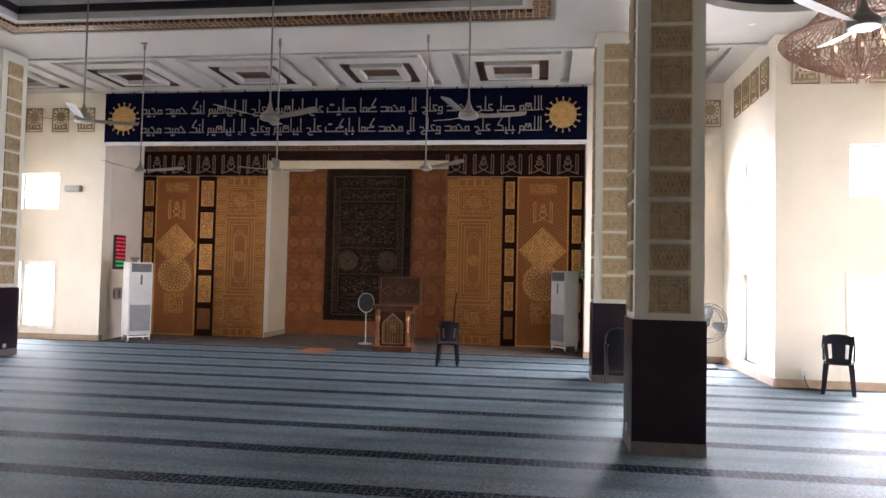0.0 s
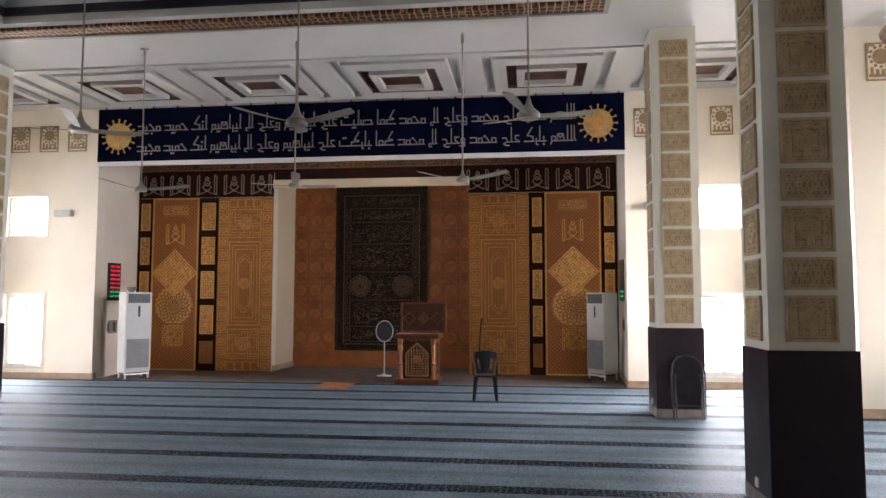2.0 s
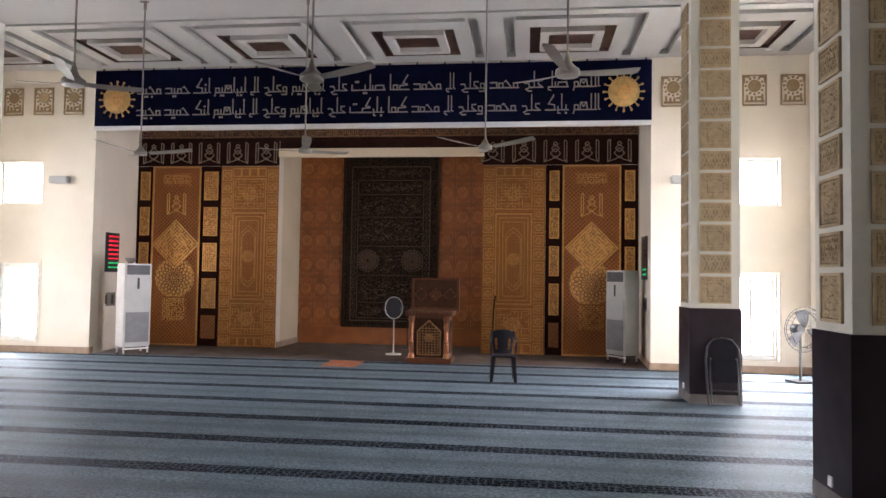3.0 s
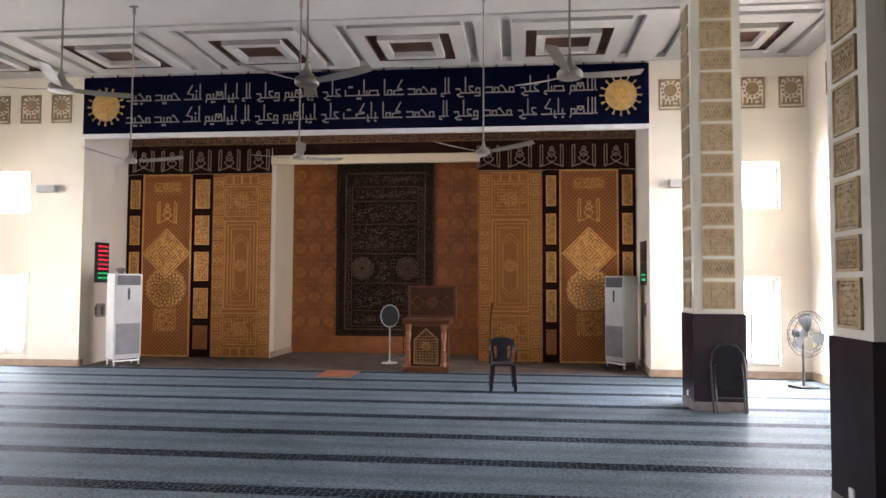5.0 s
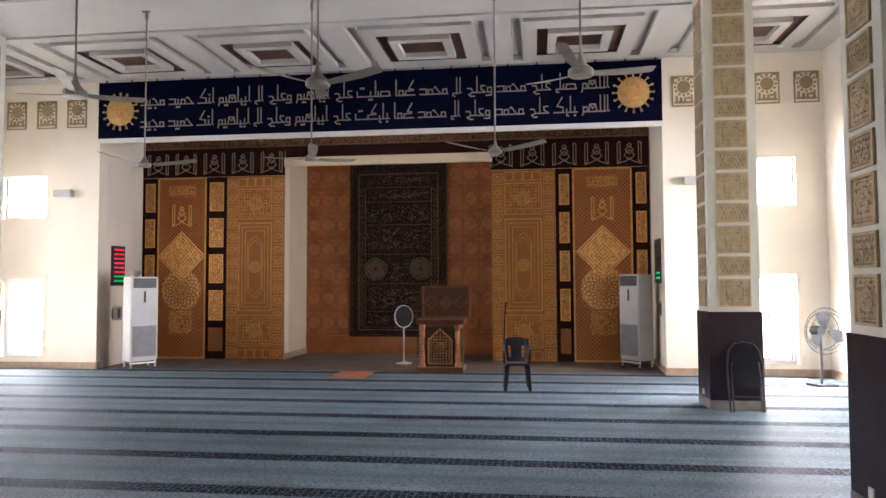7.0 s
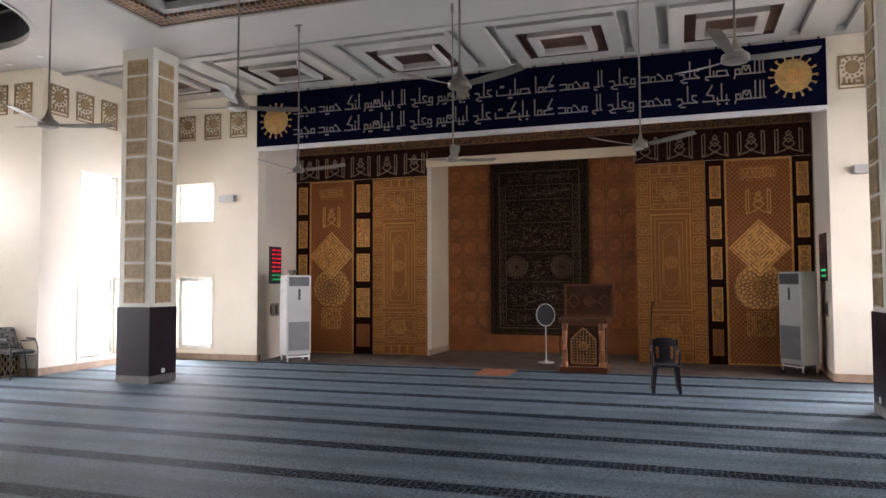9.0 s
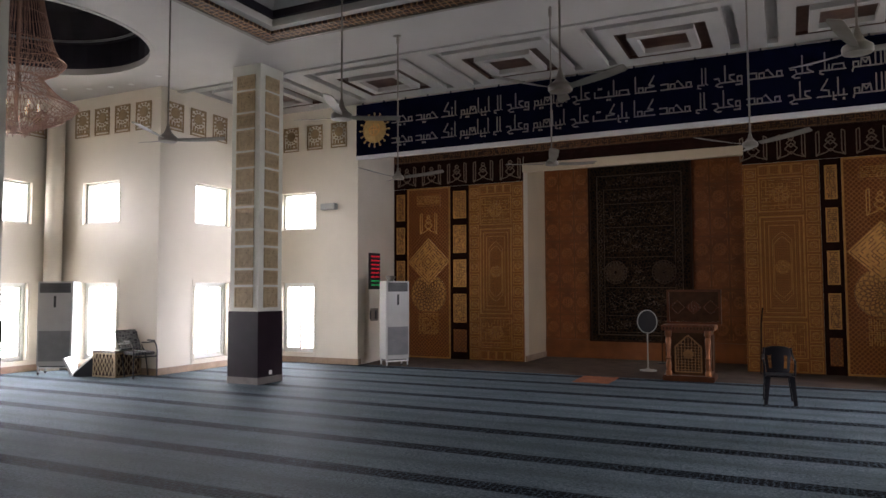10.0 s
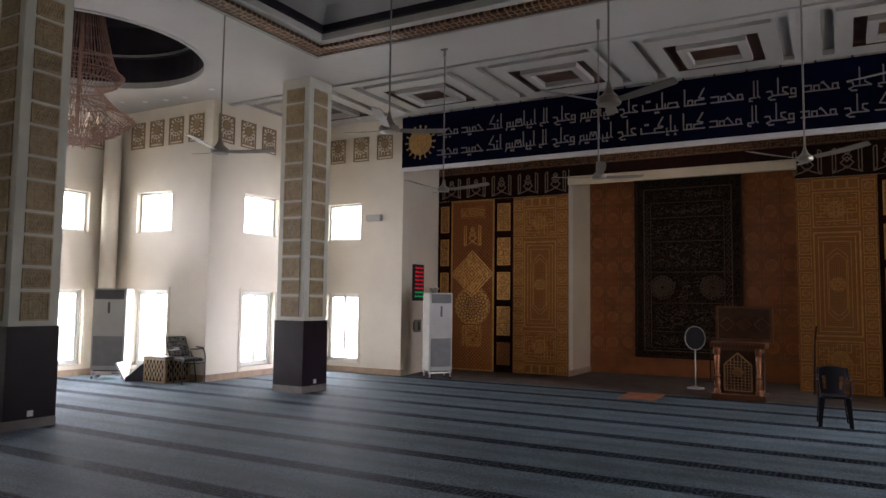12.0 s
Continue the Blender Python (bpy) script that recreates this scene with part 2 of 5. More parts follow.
M_WOOD_DARK = mat("dark_carved_wood", (0.042, 0.018, 0.009), 0.5, var=0.2, scale=9, bump=0.2, bscale=60, spec=0.15)
M_WOOD_LIGHT = mat("light_lattice_wood", (0.26, 0.13, 0.05), 0.4, var=0.15, scale=10, bump=0.1)
M_COPPER = mat("copper_sheet", (0.22, 0.085, 0.035), 0.33, metal=0.5, var=0.15, scale=9, bump=0)
M_GLASS = glass_material()
M_DOME = mat("dark_dome_and_tray_shade", (0.018, 0.015, 0.022), 0.6, var=0.15, scale=2, bump=0.05, spec=0.2)
M_TRAY = mat("grey_tray_ceiling", (0.34, 0.335, 0.32), 0.7, var=0.05, scale=1, bump=0.05)
M_ORANGE = mat("orange_rug", (0.42, 0.13, 0.045), 0.9, var=0.2, scale=9, bump=0.5, bscale=150)
M_RED = glow("red_led", (0.9, 0.02, 0.05), 0.8)
M_GREEN = glow("green_led", (0.02, 0.7, 0.2), 0.55)
# copy of the red LED without glow, dimmed for a grazing view
M_RED_OBLIQUE = mat("red_led_dimmed_by_angle", (0.12, 0.03, 0.03), 0.4, bump=0)
M_FANGREY = mat("grey_fan_plastic", (0.028, 0.028, 0.028), 0.6, var=0.08, bump=0, spec=0.08)
M_TREE = mat("brown_pierced_plaque", (0.33, 0.23, 0.12), 0.55, var=0.12, scale=10, bump=0.15, bscale=120)
# cream paint with the gold panelling's reflected light put into its colour
M_NICHE = mat("niche_paint_gold_bounce", (0.60, 0.50, 0.35), 0.55, var=0.035, scale=1.2, bump=0.08, bscale=90)
M_PLINTH = mat("dull_grey_plinth", (0.15, 0.13, 0.12), 0.5, var=0.12, scale=8, bump=0.05)
M_FRETLINE = mat("brown_fret_line", (0.19, 0.075, 0.023), 0.5, var=0.1, bump=0)
M_BANDGROUND = mat("brown_band_ground", (0.060, 0.024, 0.012), 0.5, var=0.15, scale=5, bump=0.1)
M_BANDLINE = mat("dull_gold_band_line", (0.30, 0.145, 0.055), 0.45, metal=0.3, var=0.15, scale=12, bump=0)
M_DISC = mat("aged_gold_disc", (0.46, 0.285, 0.10), 0.4, metal=0.3, var=0.15, scale=14, bump=0.2, bscale=60)
M_FRIEZELETTER = mat("dull_brass_letter", (0.235, 0.165, 0.115), 0.5, var=0.08, bump=0)
M_OUTLET = mat("dark_grey_louvre", (0.055, 0.055, 0.058), 0.5, var=0.08, bump=0)
M_PAD = mat("black_vinyl_pad", (0.008, 0.008, 0.011), 0.65, var=0.1, bump=0.05, spec=0.1)
M_LATTICE = mat("brown_lattice_wood", (0.16, 0.075, 0.045), 0.5, var=0.12, scale=6, bump=0.1, bscale=50)
# plain niche panelling, coloured darker than the gold wall for the shade inside
M_NICHEWOOD_SHADED = mat("brown_niche_wood_shaded", (0.29, 0.090, 0.021), 0.45, var=0.18, scale=2.5, bump=0.12, bscale=45)
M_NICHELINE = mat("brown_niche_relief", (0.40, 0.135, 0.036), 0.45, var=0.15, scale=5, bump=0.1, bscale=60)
M_DAYLIGHT = glow("overcast_daylight", (1.0, 0.98, 0.96), 7.0)
M_BULB = glow("warm_bulb", (1.0, 0.80, 0.55), 1.6)
M_CRYSTAL = mat("amber_crystal", (0.42, 0.26, 0.20), 0.25, metal=0.25, var=0.15, scale=20, bump=0)
M_UPHOL = carved("patterned_upholstery", (0.035, 0.035, 0.045), (0.30, 0.30, 0.30), 18.0, metal=0, rough=0.8)
M_SLAB = mat("outer_masonry", (0.5, 0.48, 0.44), 0.9, bump=0.1)


# ---- building helpers ----
def box(bm, x0, x1, y0, y1, z0, z1):
    vs = [bm.verts.new((x, y, z)) for x in (x0, x1) for y in (y0, y1) for z in (z0, z1)]
    for f in ((0, 1, 3, 2), (4, 6, 7, 5), (0, 4, 5, 1), (2, 3, 7, 6), (0, 2, 6, 4), (1, 5, 7, 3)):
        bm.faces.new([vs[i] for i in f])
    return vs


def bar(bm, a, b, r, n=8, r2=None):
    """A round bar from a to b."""
    a, b = Vector(a), Vector(b)
    q = (b - a).to_track_quat("Z", "Y").to_matrix()
    rings = []
    for p, rad in ((a, r), (b, r if r2 is None else r2)):
        rings.append([bm.verts.new(p + q @ Vector((rad * math.cos(2 * math.pi * i / n), rad * math.sin(2 * math.pi * i / n), 0))) for i in range(n)])
    for i in range(n):
        bm.faces.new((rings[0][i], rings[0][(i + 1) % n], rings[1][(i + 1) % n], rings[1][i]))
    bm.faces.new(rings[0][::-1])
    bm.faces.new(rings[1])


def lathe(bm, profile, n=24, cx=0.0, cy=0.0, cap=True):
    """A turned body from (radius, z) pairs."""
    rings = [[bm.verts.new((cx + max(r, 1e-4) * math.cos(2 * math.pi * i / n), cy + max(r, 1e-4) * math.sin(2 * math.pi * i / n), z)) for i in range(n)] for r, z in profile]
    for a, b in zip(rings, rings[1:]):
        for i in range(n):
            bm.faces.new((a[i], a[(i + 1) % n], b[(i + 1) % n], b[i]))
    if cap:
        bm.faces.new(rings[0][::-1])
        bm.faces.new(rings[-1])


def tube(bm, pts, r, n=8):
    for a, b in zip(pts, pts[1:]):
        bar(bm, a, b, r, n)


def strip(bm, a, b, w, y0, y1):
    """A flat strip of width w in the x-z plane from a to b, from depth y0 to y1."""
    (x0, z0), (x1, z1) = a, b
    d = math.hypot(x1 - x0, z1 - z0)
    nx, nz = -(z1 - z0) / d * w / 2, (x1 - x0) / d * w / 2
    quad = ((x0 + nx, z0 + nz), (x1 + nx, z1 + nz), (x1 - nx, z1 - nz), (x0 - nx, z0 - nz))
    f = [bm.verts.new((x, y0, z)) for x, z in quad]
    g = [bm.verts.new((x, y1, z)) for x, z in quad]
    bm.faces.new(f), bm.faces.new(g[::-1])
    for i in range(4):
        j = (i + 1) % 4
        bm.faces.new((f[i], g[i], g[j], f[j]))


def loop_strip(bm, pts, w, y0, y1):
    for a, b in zip(pts, pts[1:] + pts[:1]):
        strip(bm, a, b, w, y0, y1)


def rect_frame(bm, x0, x1, z0, z1, w, y0, y1):
    box(bm, x0, x1, y0, y1, z0, z0 + w), box(bm, x0, x1, y0, y1, z1 - w, z1)
    box(bm, x0, x0 + w, y0, y1, z0 + w, z1 - w), box(bm, x1 - w, x1, y0, y1, z0 + w, z1 - w)


def holed(bm, a0, a1, z0, z1, t0, t1, holes, axis):
    """A slab with rectangular holes. axis x: along x, thickness in y; y: along y, thickness in x; z: a0..a1 in x, z0..z1 in y, thickness in z."""
    us = sorted({a0, a1, *[h[0] for h in holes], *[h[1] for h in holes]})
    vs = sorted({z0, z1, *[h[2] for h in holes], *[h[3] for h in holes]})
    for u0, u1 in zip(us, us[1:]):
        run = None
        cells = []
        for v0, v1 in zip(vs, vs[1:]):
            um, vm = (u0 + u1) / 2, (v0 + v1) / 2
            if any(h[0] < um < h[1] and h[2] < vm < h[3] for h in holes):
                run = None
            elif run:
                run[1] = v1
            else:
                run = [v0, v1]
                cells.append(run)
        for v0, v1 in cells:
            if axis == "x":
                box(bm, u0, u1, t0, t1, v0, v1)
            elif axis == "y":
                box(bm, t0, t1, u0, u1, v0, v1)
            else:
                box(bm, u0, u1, v0, v1, t0, t1)
    bmesh.ops.remove_doubles(bm, verts=bm.verts, dist=1e-5)


def mesh(bm, name, material, bevel=0.0, smooth=False):
    if bevel:
        bmesh.ops.bevel(bm, geom=bm.edges[:], offset=bevel, segments=2, affect="EDGES", clamp_overlap=True)
    bmesh.ops.recalc_face_normals(bm, faces=bm.faces)
    me = bpy.data.meshes.new(name)
    bm.to_mesh(me)
    bm.free()
    me.materials.append(material)
    if smooth:
        me.shade_smooth()
        me.set_sharp_from_angle(angle=radians(40))
    return me


def part(name, bm, material, parent=None, label="", bevel=0.0, smooth=False):
    ob = new(name, mesh(bm, name, material, bevel, smooth))
    ob.parent = parent
    return tagged(ob, label)


def empty(name, label, category, group="", kind="", at=None):
    ob = new(name)
    ob.empty_display_size = 0.1
    if at is not None:
        ob.matrix_basis = at
    return tagged(ob, label, category, group, kind)


def made(fn, *args):
    bm = bmesh.new()
    fn(bm, *args)
    return bm


def setting(name, bm, material, label, category):
    return tagged(part(name, bm, material), label, category, "", "structure")


# ---- structure ----
C, CB, TOP = 5.6, 5.7, 6.3
XL, XR = -7.87, 8.20
BXL, BXR = -10.85, 11.1
YB, YN, YE = -3.2, -9.1, -20.0
TH = 0.28
bm = bmesh.new()
box(bm, -11.4, 11.6, -20.3, 0.15, -0.1, 0.0)
floor = setting("floor", bm, M_CARPET, "blue-grey patterned carpet with dark woven rows", "carpet")
setting("floor_recess", made(box, -5.8, 5.8, 0.15, 3.9, -0.1, 0.0), M_RECESS, "prayer recess carpet, browned for dim light and gold reflection", "carpet")

W_HIGH, W_LOW = (2.98, 3.83), (0.22, 1.78)


def wall(name, axis, a0, a1, t0, t1, holes, z1=TOP, label="cream painted plaster wall"):
    return setting(name, made(holed, a0, a1, 0.0, z1, t0, t1, holes, axis), M_WALL, label, "wall")


def pair(a0, a1):
    return [(a0, a1, *W_HIGH), (a0 + 0.03, a1 - 0.03, *W_LOW)]


wall("wall_front_left", "x", XL, -5.40, 0.0, TH, pair(-7.48, -6.53))
wall("wall_front_right", "x", 5.45, XR, 0.0, TH, pair(6.72, 7.70))
wall("wall_return_left", "y", YB, 0.0 + TH, XL - TH, XL, pair(-2.26, -1.25))
wall("wall_return_right", "y", YB, 0.0 + TH, XR, XR + TH, pair(-2.26, -1.25))
wall("wall_bay_left_front", "x", BXL - TH, XL - TH, YB, YB + TH, pair(-10.05, -8.98))
wall("wall_bay_right_front", "x", XR + TH, BXR + TH, YB, YB + TH, pair(9.31, 10.33))
wall("wall_bay_left_side", "y", YN, YB, BXL - TH, BXL, pair(-4.80, -3.75) + pair(-7.6, -6.55))
wall("wall_bay_right_side", "y", YN, YB, BXR, BXR + TH, pair(-4.80, -3.75) + pair(-7.6, -6.55))
wall("wall_bay_left_back", "x", BXL - TH, XL - TH, YN - TH, YN, [])
wall("wall_bay_right_back", "x", XR + TH, BXR + TH, YN - TH, YN, [])
wall("wall_side_left", "y", YE, YN, XL - TH, XL, [])
wall("wall_side_right", "y", YE, YN, XR, XR + TH, [])
wall("wall_back", "x", XL - TH, XR + TH, YE - TH, YE, [])
wall("wall_banner", "x", -5.40, 5.45, 0.0, TH, [(-5.40, 5.45, 0.0, 4.50)])

for sx, x0, x1, nm in ((-1, -5.40, -5.68, "left"), (1, 5.45, 5.56, "right")):
    bm = bmesh.new()
    v = [bm.verts.new(p) for z in (0.0, TOP) for p in ((x0, TH, z), (x1, 2.1, z), (x1 + sx * 0.3, 2.1, z), (x0 + sx * 0.3, TH, z))]
    for f in ((0, 1, 2, 3), (7, 6, 5, 4), (0, 4, 5, 1), (1, 5, 6, 2), (2, 6, 7, 3), (3, 7, 4, 0)):
        bm.faces.new([v[i] for i in f])
    setting("wall_recess_" + nm, bm, M_WALL, "cream side wall of the prayer recess", "wall")
G = 2.08
NX0, NX1, NZ = -2.31, 2.25, 4.54
wall("wall_recess_back", "x", -5.98, 5.86, G + 0.02, G + 0.25, [(NX0, NX1, 0.0, NZ)])
wall("wall_niche_left", "y", G + 0.25, 3.9, NX0 - 0.25, NX0, [], 4.8)
wall("wall_niche_right", "y", G + 0.25, 3.9, NX1, NX1 + 0.25, [], 4.8)
wall("wall_niche_back", "x", NX0, NX1, 3.62, 3.9, [], 4.8)
for ob in [o_ for o_ in bpy.data.objects if o_.name.startswith("wall_niche")]:
    ob.data.materials[0] = M_NICHE
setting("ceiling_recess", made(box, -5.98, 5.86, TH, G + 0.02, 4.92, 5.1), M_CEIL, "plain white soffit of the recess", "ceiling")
setting("ceiling_niche", made(box, NX0, NX1, G + 0.25, 3.62, NZ, NZ + 0.2), M_NICHE, "plain soffit of the mihrab niche", "ceiling")

# ceiling with the central tray, two round openings and the coffered front bay
TX0, TX1, TY0, TY1 = -4.40, 4.66, -14.5, -4.22
DL, DR, DR_Y, DRAD = -7.78, 8.05, -6.15, 1.95
bm = bmesh.new()
holed(bm, -5.6, 5.8, YE, -2.75, C, C + 0.12, [(TX0, TX1, TY0, TY1)], "z")


def plate_with_circle(bm, x0, x1, y0, y1, cx, cy, r, z, n=64):
    ring, outer = [], []
    for i in range(n):
        a = 2 * math.pi * i / n
        c, s = math.cos(a), math.sin(a)
        k = min(((x1 - cx) / c) if c > 1e-6 else (((x0 - cx) / c) if c < -1e-6 else 1e9), ((y1 - cy) / s) if s > 1e-6 else (((y0 - cy) / s) if s < -1e-6 else 1e9))
        ring.append((cx + r * c, cy + r * s)), outer.append((cx + k * c, cy + k * s))
    lo = [bm.verts.new((*p, z)) for p in ring]
    ou = [bm.verts.new((*p, z)) for p in outer]
    up = [bm.verts.new((*p, z + 0.1)) for p in ring]
    for i in range(n):
        j = (i + 1) % n
        bm.faces.new((lo[i], lo[j], ou[j], ou[i])), bm.faces.new((lo[i], up[i], up[j], lo[j]))
    for cxn, cyn in ((x0, y0), (x0, y1), (x1, y0), (x1, y1)):
        k = min(range(n), key=lambda i: (outer[i][0] - cxn) ** 2 + (outer[i][1] - cyn) ** 2)
        side = [i for i in (k - 1, k, k + 1)]
        for i, j in zip(side, side[1:]):
            p, q = outer[i % n], outer[j % n]
            if abs(p[0] - q[0]) > 1e-5 and abs(p[1] - q[1]) > 1e-5:
                bm.faces.new((ou[i % n], ou[j % n], bm.verts.new((cxn, cyn, z))))


plate_with_circle(bm, -11.2, -5.6, -9.1, -2.75, DL, DR_Y, DRAD, C)
plate_with_circle(bm, 5.8, 11.4, -9.1, -2.75, DR, DR_Y, DRAD, C)
box(bm, -11.2, -5.6, YE, -9.1, C, C + 0.12), box(bm, 5.8, 11.4, YE, -9.1, C, C + 0.12)
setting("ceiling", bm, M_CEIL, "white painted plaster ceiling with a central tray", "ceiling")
COFFERS = [-6.72, -4.08, -1.42, 1.28, 3.93, 6.66]
holes = []
for cx in COFFERS:
    holes += [(cx - 0.70, cx + 0.70, -1.76, -0.42), (cx - 0.92, cx + 0.92, -2.26, -2.10), (cx - 1.12, cx - 0.95, -2.26, -0.22), (cx + 0.95, cx + 1.12, -2.26, -0.22)]
bm = bmesh.new()
holed(bm, XL - TH, XR + TH, -2.75, 0.0, CB, CB + 0.09, holes, "z")
box(bm, XL - TH, XR + TH, -2.85, 0.0, CB + 0.092, CB + 0.30)
box(bm, XL - TH, XR + TH, -2.80, -2.70, C - 0.03, CB + 0.16)
for cx in COFFERS:
    for x0, x1, y0, y1 in ((cx - 0.52, cx + 0.52, -1.60, -1.46), (cx - 0.52, cx + 0.52, -0.72, -0.58), (cx - 0.52, cx - 0.38, -1.46, -0.72), (cx + 0.38, cx + 0.52, -1.46, -0.72)):
        box(bm, x0, x1, y0, y1, CB - 0.03, CB + 0.058)
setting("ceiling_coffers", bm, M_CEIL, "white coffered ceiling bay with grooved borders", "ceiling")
bm = bmesh.new()
for cx in COFFERS:
    box(bm, cx - 0.698, cx + 0.698, -1.758, -0.422, CB + 0.06, CB + 0.075)
    for x0, x1, y0, y1 in ((cx - 0.7, cx + 0.7, -0.424, -0.41), (cx - 0.71, cx - 0.696, -1.76, -0.42), (cx + 0.696, cx + 0.71, -1.76, -0.42)):
        box(bm, x0, x1, y0, y1, CB + 0.004, CB + 0.06)
setting("ceiling_coffer_lining", bm, M_BROWN, "dark brown lining of the ceiling coffers", "ceiling")
TRAY = C + 0.40
# tray: carved brown soffit, white band, dark ring drawn for the edge's shade, grey panel
def ring(name, inset0, inset1, z0, z1, material, label, category):
    bm = made(holed, TX0 + inset0, TX1 - inset0, TY0 + inset0, TY1 - inset0, z0, z1, [(TX0 + inset1, TX1 - inset1, TY0 + inset1, TY1 - inset1)], "z")
    return setting(name, bm, material, label, category)


ring("trim_tray_edge", -0.04, 0.03, C - 0.035, C + 0.12, M_FAN, "pale edging of the ceiling tray", "trim")
ring("trim_tray_cornice", 0.03, 0.30, C - 0.015, C + 0.10, M_CORNICE, "carved brown and gold border of the ceiling tray", "trim")
ring("ceiling_tray_band", 0.30, 0.44, C + 0.03, C + 0.20, M_CEIL, "white inner band of the ceiling tray", "ceiling")
ring("trim_tray_shade", 0.43, 0.50, C + 0.14, C + 0.40, M_DOME, "dark ring drawn for the shade along the ceiling tray's edge", "trim")
bm = bmesh.new()
o = [bm.verts.new(p) for p in ((TX0 + 0.48, TY0 + 0.48, C + 0.24), (TX1 - 0.48, TY0 + 0.48, C + 0.24), (TX1 - 0.48, TY1 - 0.48, C + 0.24), (TX0 + 0.48, TY1 - 0.48, C + 0.24))]
i_ = [bm.verts.new(p) for p in ((TX0 + 0.78, TY0 + 0.78, TRAY), (TX1 - 0.78, TY0 + 0.78, TRAY), (TX1 - 0.78, TY1 - 0.78, TRAY), (TX0 + 0.78, TY1 - 0.78, TRAY))]
for k in range(4):
    bm.faces.new((o[k], o[(k + 1) % 4], i_[(k + 1) % 4], i_[k]))
bm.faces.new(i_)
setting("ceiling_tray", bm, M_TRAY, "grey sunken panel of the ceiling tray", "ceiling")
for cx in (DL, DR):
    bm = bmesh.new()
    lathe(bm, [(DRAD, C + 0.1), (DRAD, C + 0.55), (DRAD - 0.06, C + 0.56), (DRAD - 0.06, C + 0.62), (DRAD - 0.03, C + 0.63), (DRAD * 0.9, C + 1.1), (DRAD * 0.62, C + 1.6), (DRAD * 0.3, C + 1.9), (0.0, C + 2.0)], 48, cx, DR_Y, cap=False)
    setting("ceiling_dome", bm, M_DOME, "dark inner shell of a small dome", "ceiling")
    bm = bmesh.new()
    tube(bm, [(cx + (DRAD - 0.075) * math.cos(k * math.pi / 32), DR_Y + (DRAD - 0.075) * math.sin(k * math.pi / 32), C + 0.59) for k in range(65)], 0.022, 6)
    setting("trim_dome_ring", bm, M_GREY, "thin grey ring round the dome", "trim")
    setting("trim_dome_rim", made(lathe, [(DRAD - 0.001, C - 0.002), (DRAD + 0.05, C - 0.002), (DRAD + 0.05, C - 0.018), (DRAD - 0.012, C - 0.018), (DRAD - 0.012, C + 0.03), (DRAD - 0.001, C + 0.03)], 64, cx, DR_Y, False), M_CEIL, "pale rim of the dome opening", "trim")

setting("roof", made(holed, -11.4, 11.6, -20.4, 4.0, 7.8, 7.9, [], "z"), M_SLAB, "plain roof slab over the hall", "roof")
bm = bmesh.new()
holed(bm, -11.4, 11.6, TOP, 7.8, -20.4, -20.3, [], "x"), holed(bm, -11.4, 11.6, TOP, 7.8, 3.9, 4.0, [], "x")
holed(bm, -20.4, 4.0, TOP, 7.8, -11.5, -11.4, [], "y"), holed(bm, -20.4, 4.0, TOP, 7.8, 11.6, 11.7, [], "y")
setting("wall_roof_edge", bm, M_SLAB, "plain upper masonry that carries the roof", "wall")
bm = bmesh.new()
box(bm, -11.5, -8.15, -2.92, 4.0, 5.9, 6.3), box(bm, 8.42, 11.7, -2.92, 4.0, 5.9, 6.3), box(bm, -11.5, -8.15, -20.4, -9.38, 5.9, 6.3), box(bm, 8.42, 11.7, -20.4, -9.38, 5.9, 6.3)
box(bm, -8.15, 8.42, 0.28, 4.0, 6.0, 6.3)
setting("roof_lower", bm, M_SLAB, "plain lower roof slabs outside the hall", "roof")
setting("ground", made(box, -300, 300, -300, 300, -0.3, -0.15), mat("pale_paving", (0.5, 0.47, 0.42), 0.9, var=0.1, scale=0.5), "pale paved ground outside the building", "ground")

# skirting
for nm, a in {"skirting_front_left": (XL, -5.40, -0.02, 0.0), "skirting_front_right": (5.45, XR, -0.02, 0.0), "skirting_bay_left": (BXL, XL, YB - 0.02, YB), "skirting_bay_right": (XR, BXR, YB - 0.02, YB),
              "skirting_return_left": (XL, XL + 0.02, YB, -0.02), "skirting_return_right": (XR - 0.02, XR, YB, -0.02), "skirting_side_left": (BXL, BXL + 0.02, YN, YB - 0.02), "skirting_side_right": (BXR - 0.02, BXR, YN, YB - 0.02)}.items():
    setting("baseboard", made(box, *a, 0.0, 0.13), M_BASE, "tan stone skirting along the wall", "baseboard")
for x0, x1, y1 in ((-5.40, -5.68, 2.08), (5.45, 5.56, 2.08)):
    s = 0.02 if x0 < 0 else -0.02
    bm = bmesh.new()
    v = [bm.verts.new(p) for z in (0.0, 0.13) for p in ((x0 + s, 0.0, z), (x1 + s, y1, z), (x1, y1, z), (x0, 0.0, z))]
    for f in ((0, 1, 2, 3), (7, 6, 5, 4), (0, 4, 5, 1), (1, 5, 6, 2), (2, 6, 7, 3), (3, 7, 4, 0)):
        bm.faces.new([v[i] for i in f])
    setting("baseboard", bm, M_BASE, "tan stone skirting of the recess", "baseboard")
setting("baseboard", made(box, NX0, NX0 + 0.02, G + 0.02, 3.6, 0.0, 0.13), M_BASE, "tan stone skirting of the niche", "baseboard")


